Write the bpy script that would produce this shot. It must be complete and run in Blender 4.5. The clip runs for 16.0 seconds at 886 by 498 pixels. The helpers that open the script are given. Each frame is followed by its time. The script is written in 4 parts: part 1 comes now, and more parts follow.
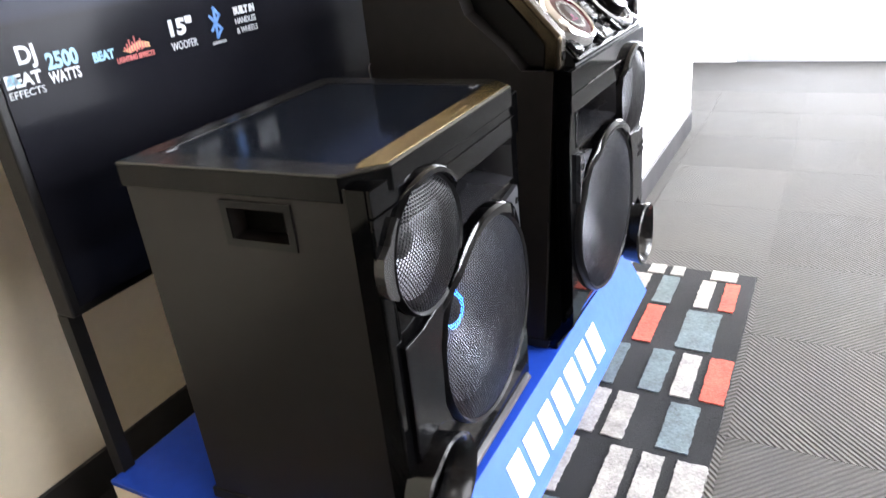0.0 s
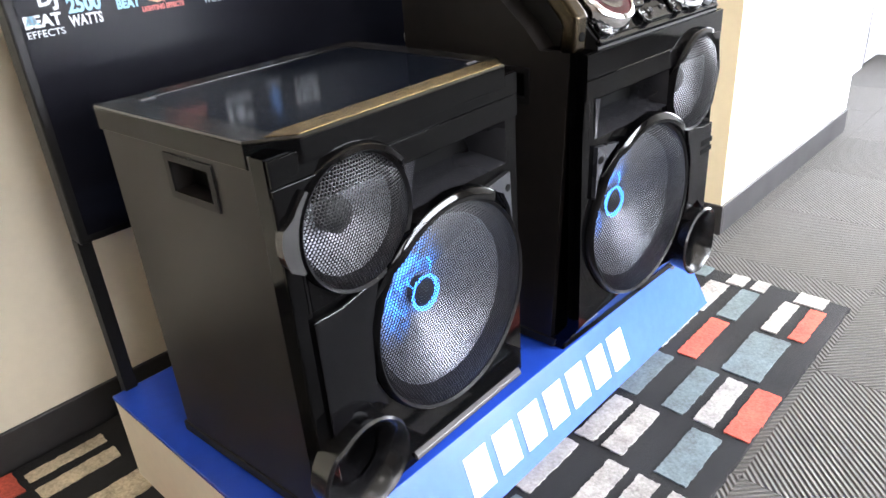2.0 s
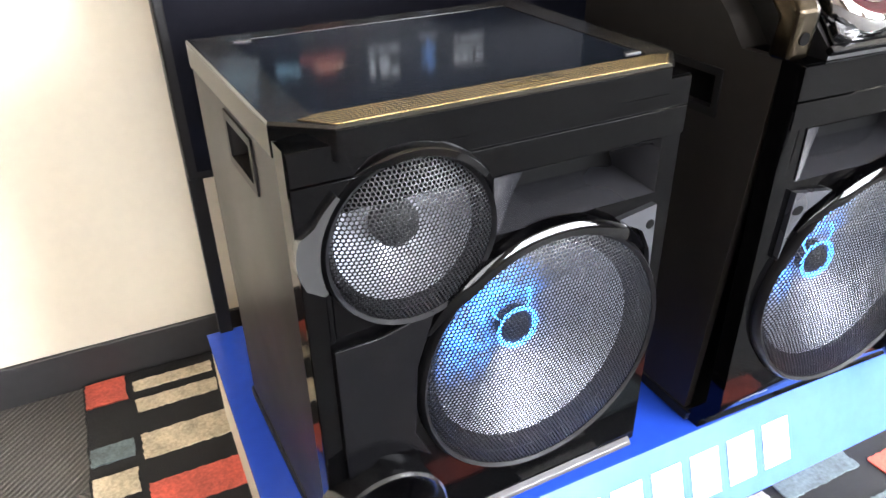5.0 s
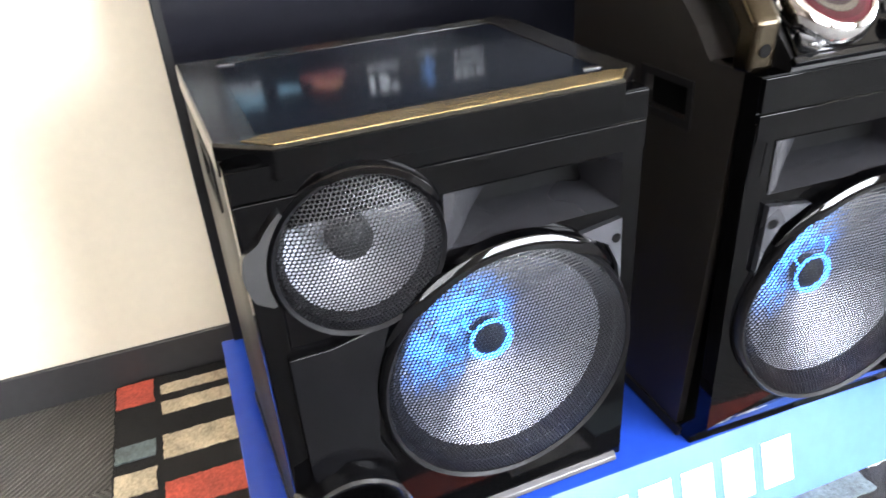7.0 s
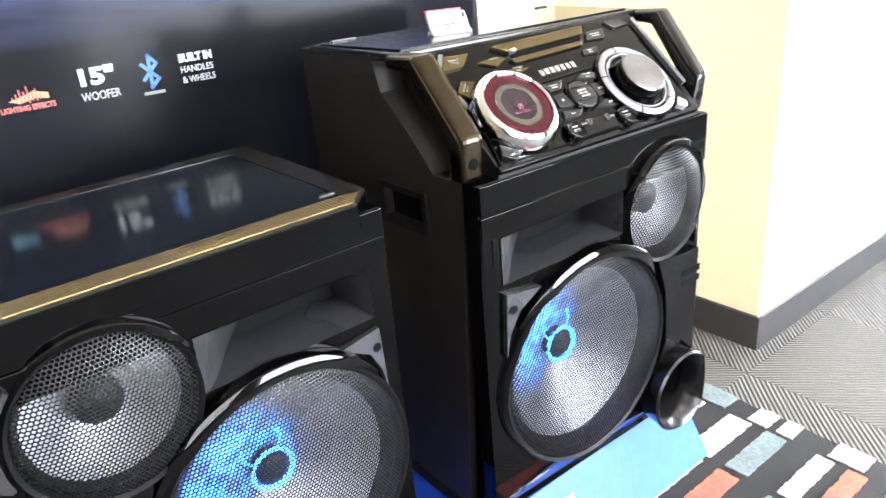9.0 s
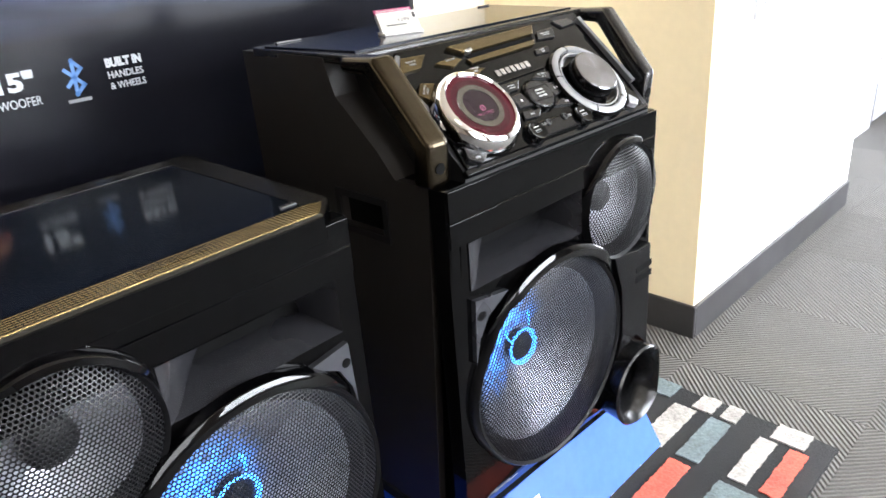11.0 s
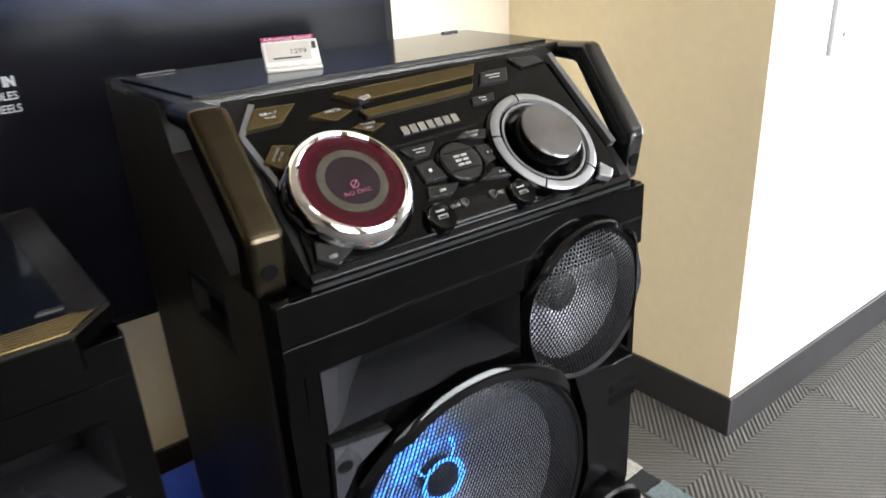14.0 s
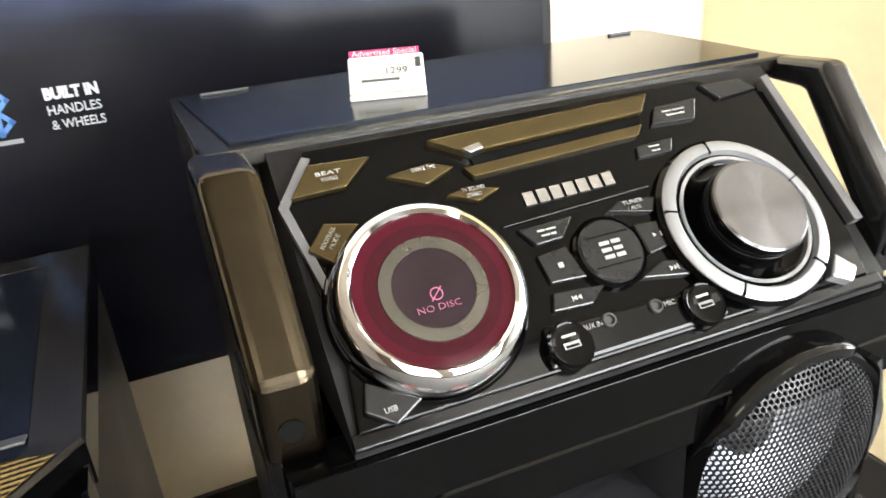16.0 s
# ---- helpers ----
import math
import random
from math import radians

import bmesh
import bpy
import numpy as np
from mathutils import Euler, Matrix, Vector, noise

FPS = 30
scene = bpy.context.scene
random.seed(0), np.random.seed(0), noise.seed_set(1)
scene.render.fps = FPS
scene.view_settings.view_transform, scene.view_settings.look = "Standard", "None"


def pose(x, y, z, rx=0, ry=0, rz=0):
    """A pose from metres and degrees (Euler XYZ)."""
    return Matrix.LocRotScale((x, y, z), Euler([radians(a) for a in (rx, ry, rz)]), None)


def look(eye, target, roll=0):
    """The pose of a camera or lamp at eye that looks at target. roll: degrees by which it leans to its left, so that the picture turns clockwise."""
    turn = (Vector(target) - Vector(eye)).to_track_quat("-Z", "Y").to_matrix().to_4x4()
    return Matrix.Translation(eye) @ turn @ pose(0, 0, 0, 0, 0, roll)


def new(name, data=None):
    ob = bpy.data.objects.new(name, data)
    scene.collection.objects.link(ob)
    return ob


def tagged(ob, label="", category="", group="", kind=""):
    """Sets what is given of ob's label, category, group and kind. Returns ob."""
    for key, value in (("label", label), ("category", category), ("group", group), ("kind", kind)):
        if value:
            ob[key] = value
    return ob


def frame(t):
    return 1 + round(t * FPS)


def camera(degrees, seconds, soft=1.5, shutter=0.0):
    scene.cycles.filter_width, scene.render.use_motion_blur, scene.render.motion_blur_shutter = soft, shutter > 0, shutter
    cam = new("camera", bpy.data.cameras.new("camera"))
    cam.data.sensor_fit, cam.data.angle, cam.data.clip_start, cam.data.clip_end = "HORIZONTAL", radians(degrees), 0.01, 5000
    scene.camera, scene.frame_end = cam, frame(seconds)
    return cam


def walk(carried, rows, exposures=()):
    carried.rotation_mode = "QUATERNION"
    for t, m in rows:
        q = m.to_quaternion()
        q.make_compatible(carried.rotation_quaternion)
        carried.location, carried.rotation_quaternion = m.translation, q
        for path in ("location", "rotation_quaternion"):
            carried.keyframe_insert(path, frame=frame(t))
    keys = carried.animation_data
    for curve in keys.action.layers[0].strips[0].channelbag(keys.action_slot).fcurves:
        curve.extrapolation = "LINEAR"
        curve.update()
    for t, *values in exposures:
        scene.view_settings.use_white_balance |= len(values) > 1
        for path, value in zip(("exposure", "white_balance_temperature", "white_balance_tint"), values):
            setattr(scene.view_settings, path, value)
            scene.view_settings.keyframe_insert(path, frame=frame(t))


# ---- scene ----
cam = camera(63.6, 16.0, shutter=0.5)
PATH = [
    (0, (0.048, -0.032, 1.235), (-0.859, 1.539, 0.392), -6.1),
    (0.5, (0.092, 0.006, 1.223), (-0.832, 1.537, 0.326), -4.3),
    (1, (0.193, 0.091, 1.216), (-0.894, 1.533, 0.355), -3.7),
    (1.5, (0.274, 0.154, 1.218), (-0.967, 1.467, 0.361), -3.6),
    (2, (0.304, 0.212, 1.214), (-0.952, 1.486, 0.321), -4.4),
    (2.5, (0.273, 0.287, 1.203), (-0.997, 1.518, 0.269), -3.3),
    (3, (0.203, 0.366, 1.2), (-1.054, 1.556, 0.198), -0.9),
    (3.5, (0.157, 0.394, 1.187), (-1.108, 1.533, 0.138), 0.5),
    (4, (0.133, 0.411, 1.18), (-1.196, 1.474, 0.131), 1.6),
    (4.5, (0.161, 0.463, 1.181), (-1.294, 1.4, 0.178), 0.1),
    (4.7, (0.18, 0.496, 1.186), (-1.334, 1.336, 0.185), 0.1),
    (6.8, (0.275, 0.66, 1.207), (-1.372, 1.204, 0.212), -4.0),
    (7, (0.281, 0.668, 1.207), (-1.371, 1.236, 0.233), -4.1),
    (7.5, (0.306, 0.704, 1.212), (-1.342, 1.365, 0.292), -5.0),
    (8, (0.328, 0.731, 1.225), (-1.295, 1.538, 0.381), -5.9),
    (8.5, (0.337, 0.731, 1.257), (-1.21, 1.711, 0.452), -4.9),
    (9, (0.333, 0.725, 1.256), (-1.142, 1.824, 0.47), -5.2),
    (11.3, (0.242, 0.694, 1.259), (-1.025, 2.003, 0.433), -4.4),
    (11.5, (0.235, 0.71, 1.256), (-1.001, 2.042, 0.419), -4.2),
    (12, (0.256, 0.798, 1.236), (-1.027, 2.093, 0.412), -4.4),
    (12.5, (0.318, 0.944, 1.229), (-1.131, 2.036, 0.388), -5.0),
    (13, (0.348, 1.02, 1.237), (-1.202, 2.017, 0.46), -6.5),
    (13.5, (0.313, 1.064, 1.236), (-1.241, 2.065, 0.471), -5.8),
    (14, (0.187, 1.12, 1.243), (-1.295, 2.216, 0.468), -3.5),
    (14.5, (0.056, 1.148, 1.247), (-1.358, 2.33, 0.471), -2.0),
    (15, (-0.018, 1.181, 1.238), (-1.442, 2.296, 0.384), -0.9),
    (15.5, (-0.047, 1.263, 1.241), (-1.631, 2.158, 0.412), -2.4),
    (16, (-0.04, 1.322, 1.247), (-1.734, 2.01, 0.436), -4.8),
]
EXPOSURES = [(0, 0.5, 6250, 15), (1.5, 0.5, 6250, 15), (2.5, 0.46, 6250, 15), (3.5, 0.55, 6250, 15), (4.7, 1.08, 6300, 15), (7, 1.02, 6250, 14), (8.5, 1.26, 6250, 13), (9.2, 0.88, 6250, 13), (11.5, 0.15, 6250, 13), (12.5, -0.3, 6300, 13), (14, -0.28, 6450, 12), (15, 0.02, 6600, 11), (16, 0.56, 6700, 10)]
walk(cam, [(t, look(eye, target, roll)) for t, eye, target, roll in PATH], EXPOSURES)

# ---- world and light ----
world = bpy.data.worlds.new("daylight")
scene.world = world
world.use_nodes = True
sky = world.node_tree.nodes.new("ShaderNodeTexSky")
sky.sky_type, sky.sun_disc = "NISHITA", False
sky.sun_elevation, sky.sun_rotation = radians(38), radians(60)
world.node_tree.links.new(sky.outputs[0], world.node_tree.nodes["Background"].inputs[0])
world.node_tree.nodes["Background"].inputs[1].default_value = 0.05


def area(name, m, sx, sy, power, colour):
    lamp = bpy.data.lights.new(name, "AREA")
    lamp.shape, lamp.size, lamp.size_y, lamp.energy, lamp.color = "RECTANGLE", sx, sy, power, colour
    ob = new(name, lamp)
    ob.matrix_world = m
    return ob


# daylight that enters by the street windows and by the glazed end door
area("window_light_east", look((3.15, 3.25, 1.45), (-0.3, 2.2, 0.9)), 2.5, 2.0, 400, (0.93, 0.97, 1.0))
area("window_light_south", look((3.15, 0.4, 1.45), (-1, 1.0, 0.9)), 1.9, 2.0, 60, (1.0, 0.98, 0.94))
area("door_light", look((0.2, 5.8, 1.3), (0.0, 0, 0.6)), 1.4, 1.9, 130, (0.93, 0.97, 1.0))


# ---- materials ----
def rgb(c):
    return (c[0], c[1], c[2], 1.0)


def plain(name, colour, rough=0.5, metal=0.0, var=0.25, scale=40.0, bump=0.0, bscale=300.0, coat=0.0, emit=None, power=0.0, stain=2.5, spec=0.5):
    """A surface with variation at two scales, and a fine relief."""
    mat = bpy.data.materials.new(name)
    mat.use_nodes = True
    nt = mat.node_tree
    b = nt.nodes["Principled BSDF"]
    co = nt.nodes.new("ShaderNodeTexCoord")
    fine, wide = nt.nodes.new("ShaderNodeTexNoise"), nt.nodes.new("ShaderNodeTexNoise")
    fine.inputs["Scale"].default_value, wide.inputs["Scale"].default_value = scale, stain
    fine.inputs["Detail"].default_value = wide.inputs["Detail"].default_value = 4
    for n in (fine, wide):
        nt.links.new(co.outputs["Object"], n.inputs["Vector"])
    add = nt.nodes.new("ShaderNodeMath")
    add.operation = "ADD"
    nt.links.new(fine.outputs["Fac"], add.inputs[0])
    nt.links.new(wide.outputs["Fac"], add.inputs[1])
    ramp = nt.nodes.new("ShaderNodeMapRange")
    ramp.inputs["From Min"].default_value, ramp.inputs["From Max"].default_value = 0.6, 1.4
    ramp.inputs["To Min"].default_value, ramp.inputs["To Max"].default_value = 1 - var, 1 + var
    nt.links.new(add.outputs[0], ramp.inputs["Value"])
    mul = nt.nodes.new("ShaderNodeVectorMath")
    mul.operation = "SCALE"
    mul.inputs[0].default_value = colour
    nt.links.new(ramp.outputs[0], mul.inputs["Scale"])
    nt.links.new(mul.outputs[0], b.inputs["Base Color"])
    rr = nt.nodes.new("ShaderNodeMapRange")
    rr.inputs["From Min"].default_value, rr.inputs["From Max"].default_value = 0.3, 0.7
    rr.inputs["To Min"].default_value, rr.inputs["To Max"].default_value = max(0.02, rough * 0.8), min(1, rough * 1.2)
    nt.links.new(wide.outputs["Fac"], rr.inputs["Value"])
    nt.links.new(rr.outputs[0], b.inputs["Roughness"])
    b.inputs["Metallic"].default_value = metal
    b.inputs["Specular IOR Level"].default_value = spec
    b.inputs["Coat Weight"].default_value = coat
    b.inputs["Coat Roughness"].default_value = 0.04
    if bump:
        bt, bn = nt.nodes.new("ShaderNodeTexNoise"), nt.nodes.new("ShaderNodeBump")
        bt.inputs["Scale"].default_value = bscale
        bt.inputs["Detail"].default_value = 3
        nt.links.new(co.outputs["Object"], bt.inputs["Vector"])
        nt.links.new(bt.outputs["Fac"], bn.inputs["Height"])
        bn.inputs["Strength"].default_value, bn.inputs["Distance"].default_value = bump, 0.002
        nt.links.new(bn.outputs[0], b.inputs["Normal"])
    if emit:
        b.inputs["Emission Color"].default_value = rgb(emit)
        b.inputs["Emission Strength"].default_value = power
    return mat


M_GLOSS = plain("gloss_black_plastic", (0.0009, 0.0009, 0.001), 0.06, var=0.15, spec=0.13)
M_RIM = plain("gloss_black_ring_plastic", (0.001, 0.001, 0.0012), 0.05, var=0.15, spec=0.35)
M_PORT = plain("satin_port_plastic", (0.004, 0.004, 0.0045), 0.24, var=0.15, spec=0.4)
M_RING = plain("dull_black_ring_plastic", (0.004, 0.004, 0.0045), 0.4, var=0.15, spec=0.12)
M_SATIN = plain("satin_black_plastic", (0.0022, 0.0022, 0.0026), 0.17, var=0.2, bump=0.04, bscale=900, spec=0.2)
M_MATTE = plain("matte_black_plastic", (0.005, 0.0047, 0.005), 0.5, var=0.2, bump=0.12, bscale=1200, spec=0.2)
M_VINYL = plain("black_vinyl_board", (0.011, 0.0095, 0.0085), 0.42, var=0.25, bump=0.15, bscale=700, spec=0.25)
M_GRILLE = plain("black_perforated_steel", (0.006, 0.006, 0.007), 0.4, metal=0.0, var=0.1, spec=0.25)
M_CONE = plain("grey_speaker_cone", (0.46, 0.47, 0.51), 0.38, metal=0.75, var=0.1)
M_RUBBER = plain("black_rubber", (0.02, 0.02, 0.02), 0.6)
M_GREY = plain("grey_plastic", (0.022, 0.023, 0.027), 0.28, var=0.1)
M_HORN = plain("dark_horn_plastic", (0.014, 0.014, 0.016), 0.26, var=0.1, spec=0.5)
M_FRAMETOP = plain("dark_bronze_black_frame", (0.009, 0.008, 0.0065), 0.22, var=0.2, spec=0.45)
M_LIP = plain("grey_lip_sheen_and_tabs", (0.05, 0.05, 0.055), 0.2, var=0.1)
M_CHROME = plain("chrome", (0.85, 0.85, 0.86), 0.06, metal=1.0, var=0.03)
M_BRUSHED = plain("brushed_aluminium", (0.42, 0.42, 0.43), 0.28, metal=1.0, var=0.1)
M_SILVER = plain("silver_plastic", (0.25, 0.255, 0.27), 0.25, metal=0.6, var=0.05)
# dark patterned foil; the gold tone puts reflected warm light into its base
M_GOLDSHEEN = plain("dark_foil_gold_sheen", (0.21, 0.155, 0.07), 0.22, metal=1.0, var=0.2, bump=0.3, bscale=500)
nt = M_GOLDSHEEN.node_tree
dco, dots, dbump = nt.nodes.new("ShaderNodeTexCoord"), nt.nodes.new("ShaderNodeTexVoronoi"), nt.nodes.new("ShaderNodeBump")
dots.inputs["Scale"].default_value, dots.inputs["Randomness"].default_value = 170.0, 0.0
dbump.inputs["Strength"].default_value, dbump.inputs["Distance"].default_value = 0.6, 0.003
nt.links.new(dco.outputs["Object"], dots.inputs["Vector"])
nt.links.new(dots.outputs["Distance"], dbump.inputs["Height"])
nt.links.new(dbump.outputs[0], nt.nodes["Principled BSDF"].inputs["Normal"])
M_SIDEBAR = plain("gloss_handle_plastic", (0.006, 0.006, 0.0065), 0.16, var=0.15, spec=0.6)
# left handle: bronze base stands for the yellow wall reflected in black plastic
M_HANDLE_SHEEN = plain("handle_plastic_warm_sheen", (0.046, 0.037, 0.025), 0.22, metal=1.0, var=0.2, bump=0.03, bscale=900)
M_TRIM = plain("dull_silver_trim", (0.12, 0.12, 0.125), 0.3, metal=0.5, var=0.1)
M_CAP = plain("black_dust_cap", (0.004, 0.004, 0.0047), 0.5, spec=0.2)
M_TOP = plain("piano_black_top", (0.005, 0.007, 0.012), 0.11, var=0.2, spec=0.14)
# near-black for shade inside openings; also for seams, grooves and socket tongues
M_HOLE = plain("hole_shade_and_seam_black", (0.002, 0.002, 0.002), 0.8, spec=0.05)
M_FIN = plain("grey_fin_plastic", (0.018, 0.018, 0.018), 0.22, var=0.1)
M_LED = plain("blue_light_ring", (0.1, 0.2, 0.6), 0.4, emit=(0.04, 0.26, 1.0), power=8.0)
M_RINGREFLECT = plain("ring_reflection_glow", (0.1, 0.2, 0.6), 0.4, emit=(0.03, 0.26, 1.0), power=7.0)
# ring light falling on the cone, painted as patchy emission that fades outwards
M_CONEGLOW = plain("painted_blue_cone_glow", (0.26, 0.27, 0.30), 0.36, metal=0.6, var=0.3, scale=30, emit=(0.03, 0.26, 1.0), power=1.0)
nt = M_CONEGLOW.node_tree
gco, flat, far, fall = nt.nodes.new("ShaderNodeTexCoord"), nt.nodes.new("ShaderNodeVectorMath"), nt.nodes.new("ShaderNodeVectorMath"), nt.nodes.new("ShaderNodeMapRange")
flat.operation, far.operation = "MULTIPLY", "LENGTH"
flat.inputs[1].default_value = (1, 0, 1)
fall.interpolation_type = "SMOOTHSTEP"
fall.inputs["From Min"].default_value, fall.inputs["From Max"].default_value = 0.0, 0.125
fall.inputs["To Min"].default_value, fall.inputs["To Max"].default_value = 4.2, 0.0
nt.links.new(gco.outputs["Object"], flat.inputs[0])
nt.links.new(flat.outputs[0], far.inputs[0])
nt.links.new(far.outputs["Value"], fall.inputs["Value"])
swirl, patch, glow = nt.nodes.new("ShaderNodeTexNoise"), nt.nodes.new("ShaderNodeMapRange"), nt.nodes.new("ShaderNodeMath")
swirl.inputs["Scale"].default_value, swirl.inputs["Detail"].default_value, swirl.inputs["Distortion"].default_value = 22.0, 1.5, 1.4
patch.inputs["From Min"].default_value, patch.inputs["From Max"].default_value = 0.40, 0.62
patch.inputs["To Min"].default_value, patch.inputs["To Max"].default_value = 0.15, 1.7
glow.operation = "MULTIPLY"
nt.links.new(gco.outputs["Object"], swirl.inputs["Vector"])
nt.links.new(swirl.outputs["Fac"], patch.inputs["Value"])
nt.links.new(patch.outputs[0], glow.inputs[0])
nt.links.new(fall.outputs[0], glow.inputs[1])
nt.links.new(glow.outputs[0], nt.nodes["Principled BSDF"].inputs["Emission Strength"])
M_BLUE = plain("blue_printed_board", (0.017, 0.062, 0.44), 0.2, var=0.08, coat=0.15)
M_WHITEINK = plain("white_print", (0.85, 0.86, 0.88), 0.4, var=0.04)
M_CREAM = plain("cream_wall_paint", (0.74, 0.67, 0.53), 0.7, var=0.04, bump=0.08, bscale=250)
M_YELLOW = plain("yellow_wall_paint", (0.88, 0.76, 0.52), 0.7, var=0.04, bump=0.08, bscale=250)
M_WHITE = plain("white_wall_paint", (0.82, 0.82, 0.8), 0.65, var=0.03, bump=0.08, bscale=250)
M_LILAC = plain("pale_grey_wall_paint", (0.55, 0.55, 0.58), 0.65, var=0.03, bump=0.08, bscale=250)
M_TAUPE = plain("taupe_wall_paint", (0.17, 0.135, 0.105), 0.7, var=0.05, bump=0.08, bscale=250)
M_SKIRT = plain("dark_vinyl_skirting", (0.028, 0.027, 0.028), 0.45, var=0.15)
M_CEIL = plain("ceiling_cream", (0.42, 0.37, 0.30), 0.8, var=0.04)
M_CARPET = plain("grey_carpet", (0.055, 0.052, 0.048), 0.95, var=0.3, scale=400, bump=0.5, bscale=800)
M_RUGBLACK = plain("black_wool_pile", (0.007, 0.007, 0.0085), 0.95, var=0.5, scale=300, bump=0.9, bscale=500)
M_FRAME = plain("white_window_frame", (0.8, 0.8, 0.8), 0.4, var=0.03)
M_DOOR = plain("pale_grey_door_paint", (0.42, 0.43, 0.45), 0.45, var=0.05)


# ---- mesh helpers ----
def part(name, bm, mat, parent=None, label="", smooth=False):
    me = bpy.data.meshes.new(name)
    bmesh.ops.recalc_face_normals(bm, faces=bm.faces)
    bm.to_mesh(me)
    bm.free()
    me.materials.append(mat)
    if smooth:
        for p in me.polygons:
            p.use_smooth = True
        me.set_sharp_from_angle(angle=radians(38))
    ob = new(name, me)
    if parent:
        ob.parent = parent
    if label:
        tagged(ob, label)
    return ob


def thing(name, m, label, category, group="", kind=""):
    ob = new(name)
    ob.empty_display_size = 0.05
    ob.matrix_world = m
    return tagged(ob, label, category, group, kind)


def box(x0, x1, y0, y1, z0, z1, bevel=0.0, seg=2, bm=None):
    """A box, with its edges rounded, into bm or a new one."""
    b = bmesh.new()
    bmesh.ops.create_cube(b, size=1)
    for v in b.verts:
        v.co = Vector((x0 + (v.co.x + 0.5) * (x1 - x0), y0 + (v.co.y + 0.5) * (y1 - y0), z0 + (v.co.z + 0.5) * (z1 - z0)))
    if bevel:
        bmesh.ops.bevel(b, geom=b.edges[:], offset=bevel, segments=seg, profile=0.5, affect="EDGES")
    return join(bm, b)


def join(bm, b):
    if bm is None:
        return b
    me = bpy.data.meshes.new("tmp")
    b.to_mesh(me)
    b.free()
    bm.from_mesh(me)
    bpy.data.meshes.remove(me)
    return bm


def prism(poly, a0, a1, axis="y", bevel=0.0, seg=2, bm=None):
    """A polygon drawn out from a0 to a1: along y it is given as (x, z), along x as (y, z), along z as (x, y)."""
    put = {"y": lambda p, a: (p[0], a, p[1]), "x": lambda p, a: (a, p[0], p[1]), "z": lambda p, a: (p[0], p[1], a)}[axis]
    b = bmesh.new()
    lo, hi = [b.verts.new(put(p, a0)) for p in poly], [b.verts.new(put(p, a1)) for p in poly]
    b.faces.new(lo)
    b.faces.new(hi[::-1])
    n = len(poly)
    for i in range(n):
        b.faces.new((lo[i], hi[i], hi[(i + 1) % n], lo[(i + 1) % n]))
    bmesh.ops.recalc_face_normals(b, faces=b.faces)
    if bevel:
        bmesh.ops.bevel(b, geom=b.edges[:], offset=bevel, segments=seg, profile=0.5, affect="EDGES")
    return join(bm, b)


def lathe(profile, cx, cz, seg=64, sx=1.0, sz=1.0, close=False, bm=None):
    """A profile of (radius, y) turned round the axis along y through (cx, cz)."""
    b = bmesh.new()
    rings = []
    for r, y in profile:
        if r <= 1e-6:
            rings.append([b.verts.new((cx, y, cz))])
        else:
            rings.append([b.verts.new((cx + sx * r * math.cos(2 * math.pi * k / seg), y, cz + sz * r * math.sin(2 * math.pi * k / seg))) for k in range(seg)])
    pairs = list(zip(rings, rings[1:])) + ([(rings[-1], rings[0])] if close else [])
    for p, q in pairs:
        for k in range(seg):
            a, c = p[k % len(p)], p[(k + 1) % len(p)]
            d, e = q[(k + 1) % len(q)], q[k % len(q)]
            vs = []
            for v in (a, c, d, e):
                if v not in vs:
                    vs.append(v)
            if len(vs) > 2:
                b.faces.new(vs)
    return join(bm, b)


def plate(outer, holes, y0, y1, bm=None):
    """A board in the plane of x and z, with holes through it, from y0 (front) to y1."""
    b = bmesh.new()
    edges, loops = [], []
    for loop in [outer] + holes:
        vs = [b.verts.new((p[0], y0, p[1])) for p in loop]
        edges += [b.edges.new((vs[i], vs[(i + 1) % len(vs)])) for i in range(len(vs))]
        loops.append(vs)
    bmesh.ops.triangle_fill(b, use_beauty=True, use_dissolve=False, edges=edges)
    for vs in loops:
        back = [b.verts.new((v.co.x, y1, v.co.z)) for v in vs]
        for i in range(len(vs)):
            j = (i + 1) % len(vs)
            b.faces.new((vs[i], vs[j], back[j], back[i]))
    return join(bm, b)


def circle(cx, cz, r, n=48, sx=1.0):
    return [(cx + sx * r * math.cos(2 * math.pi * k / n), cz + r * math.sin(2 * math.pi * k / n)) for k in range(n)]


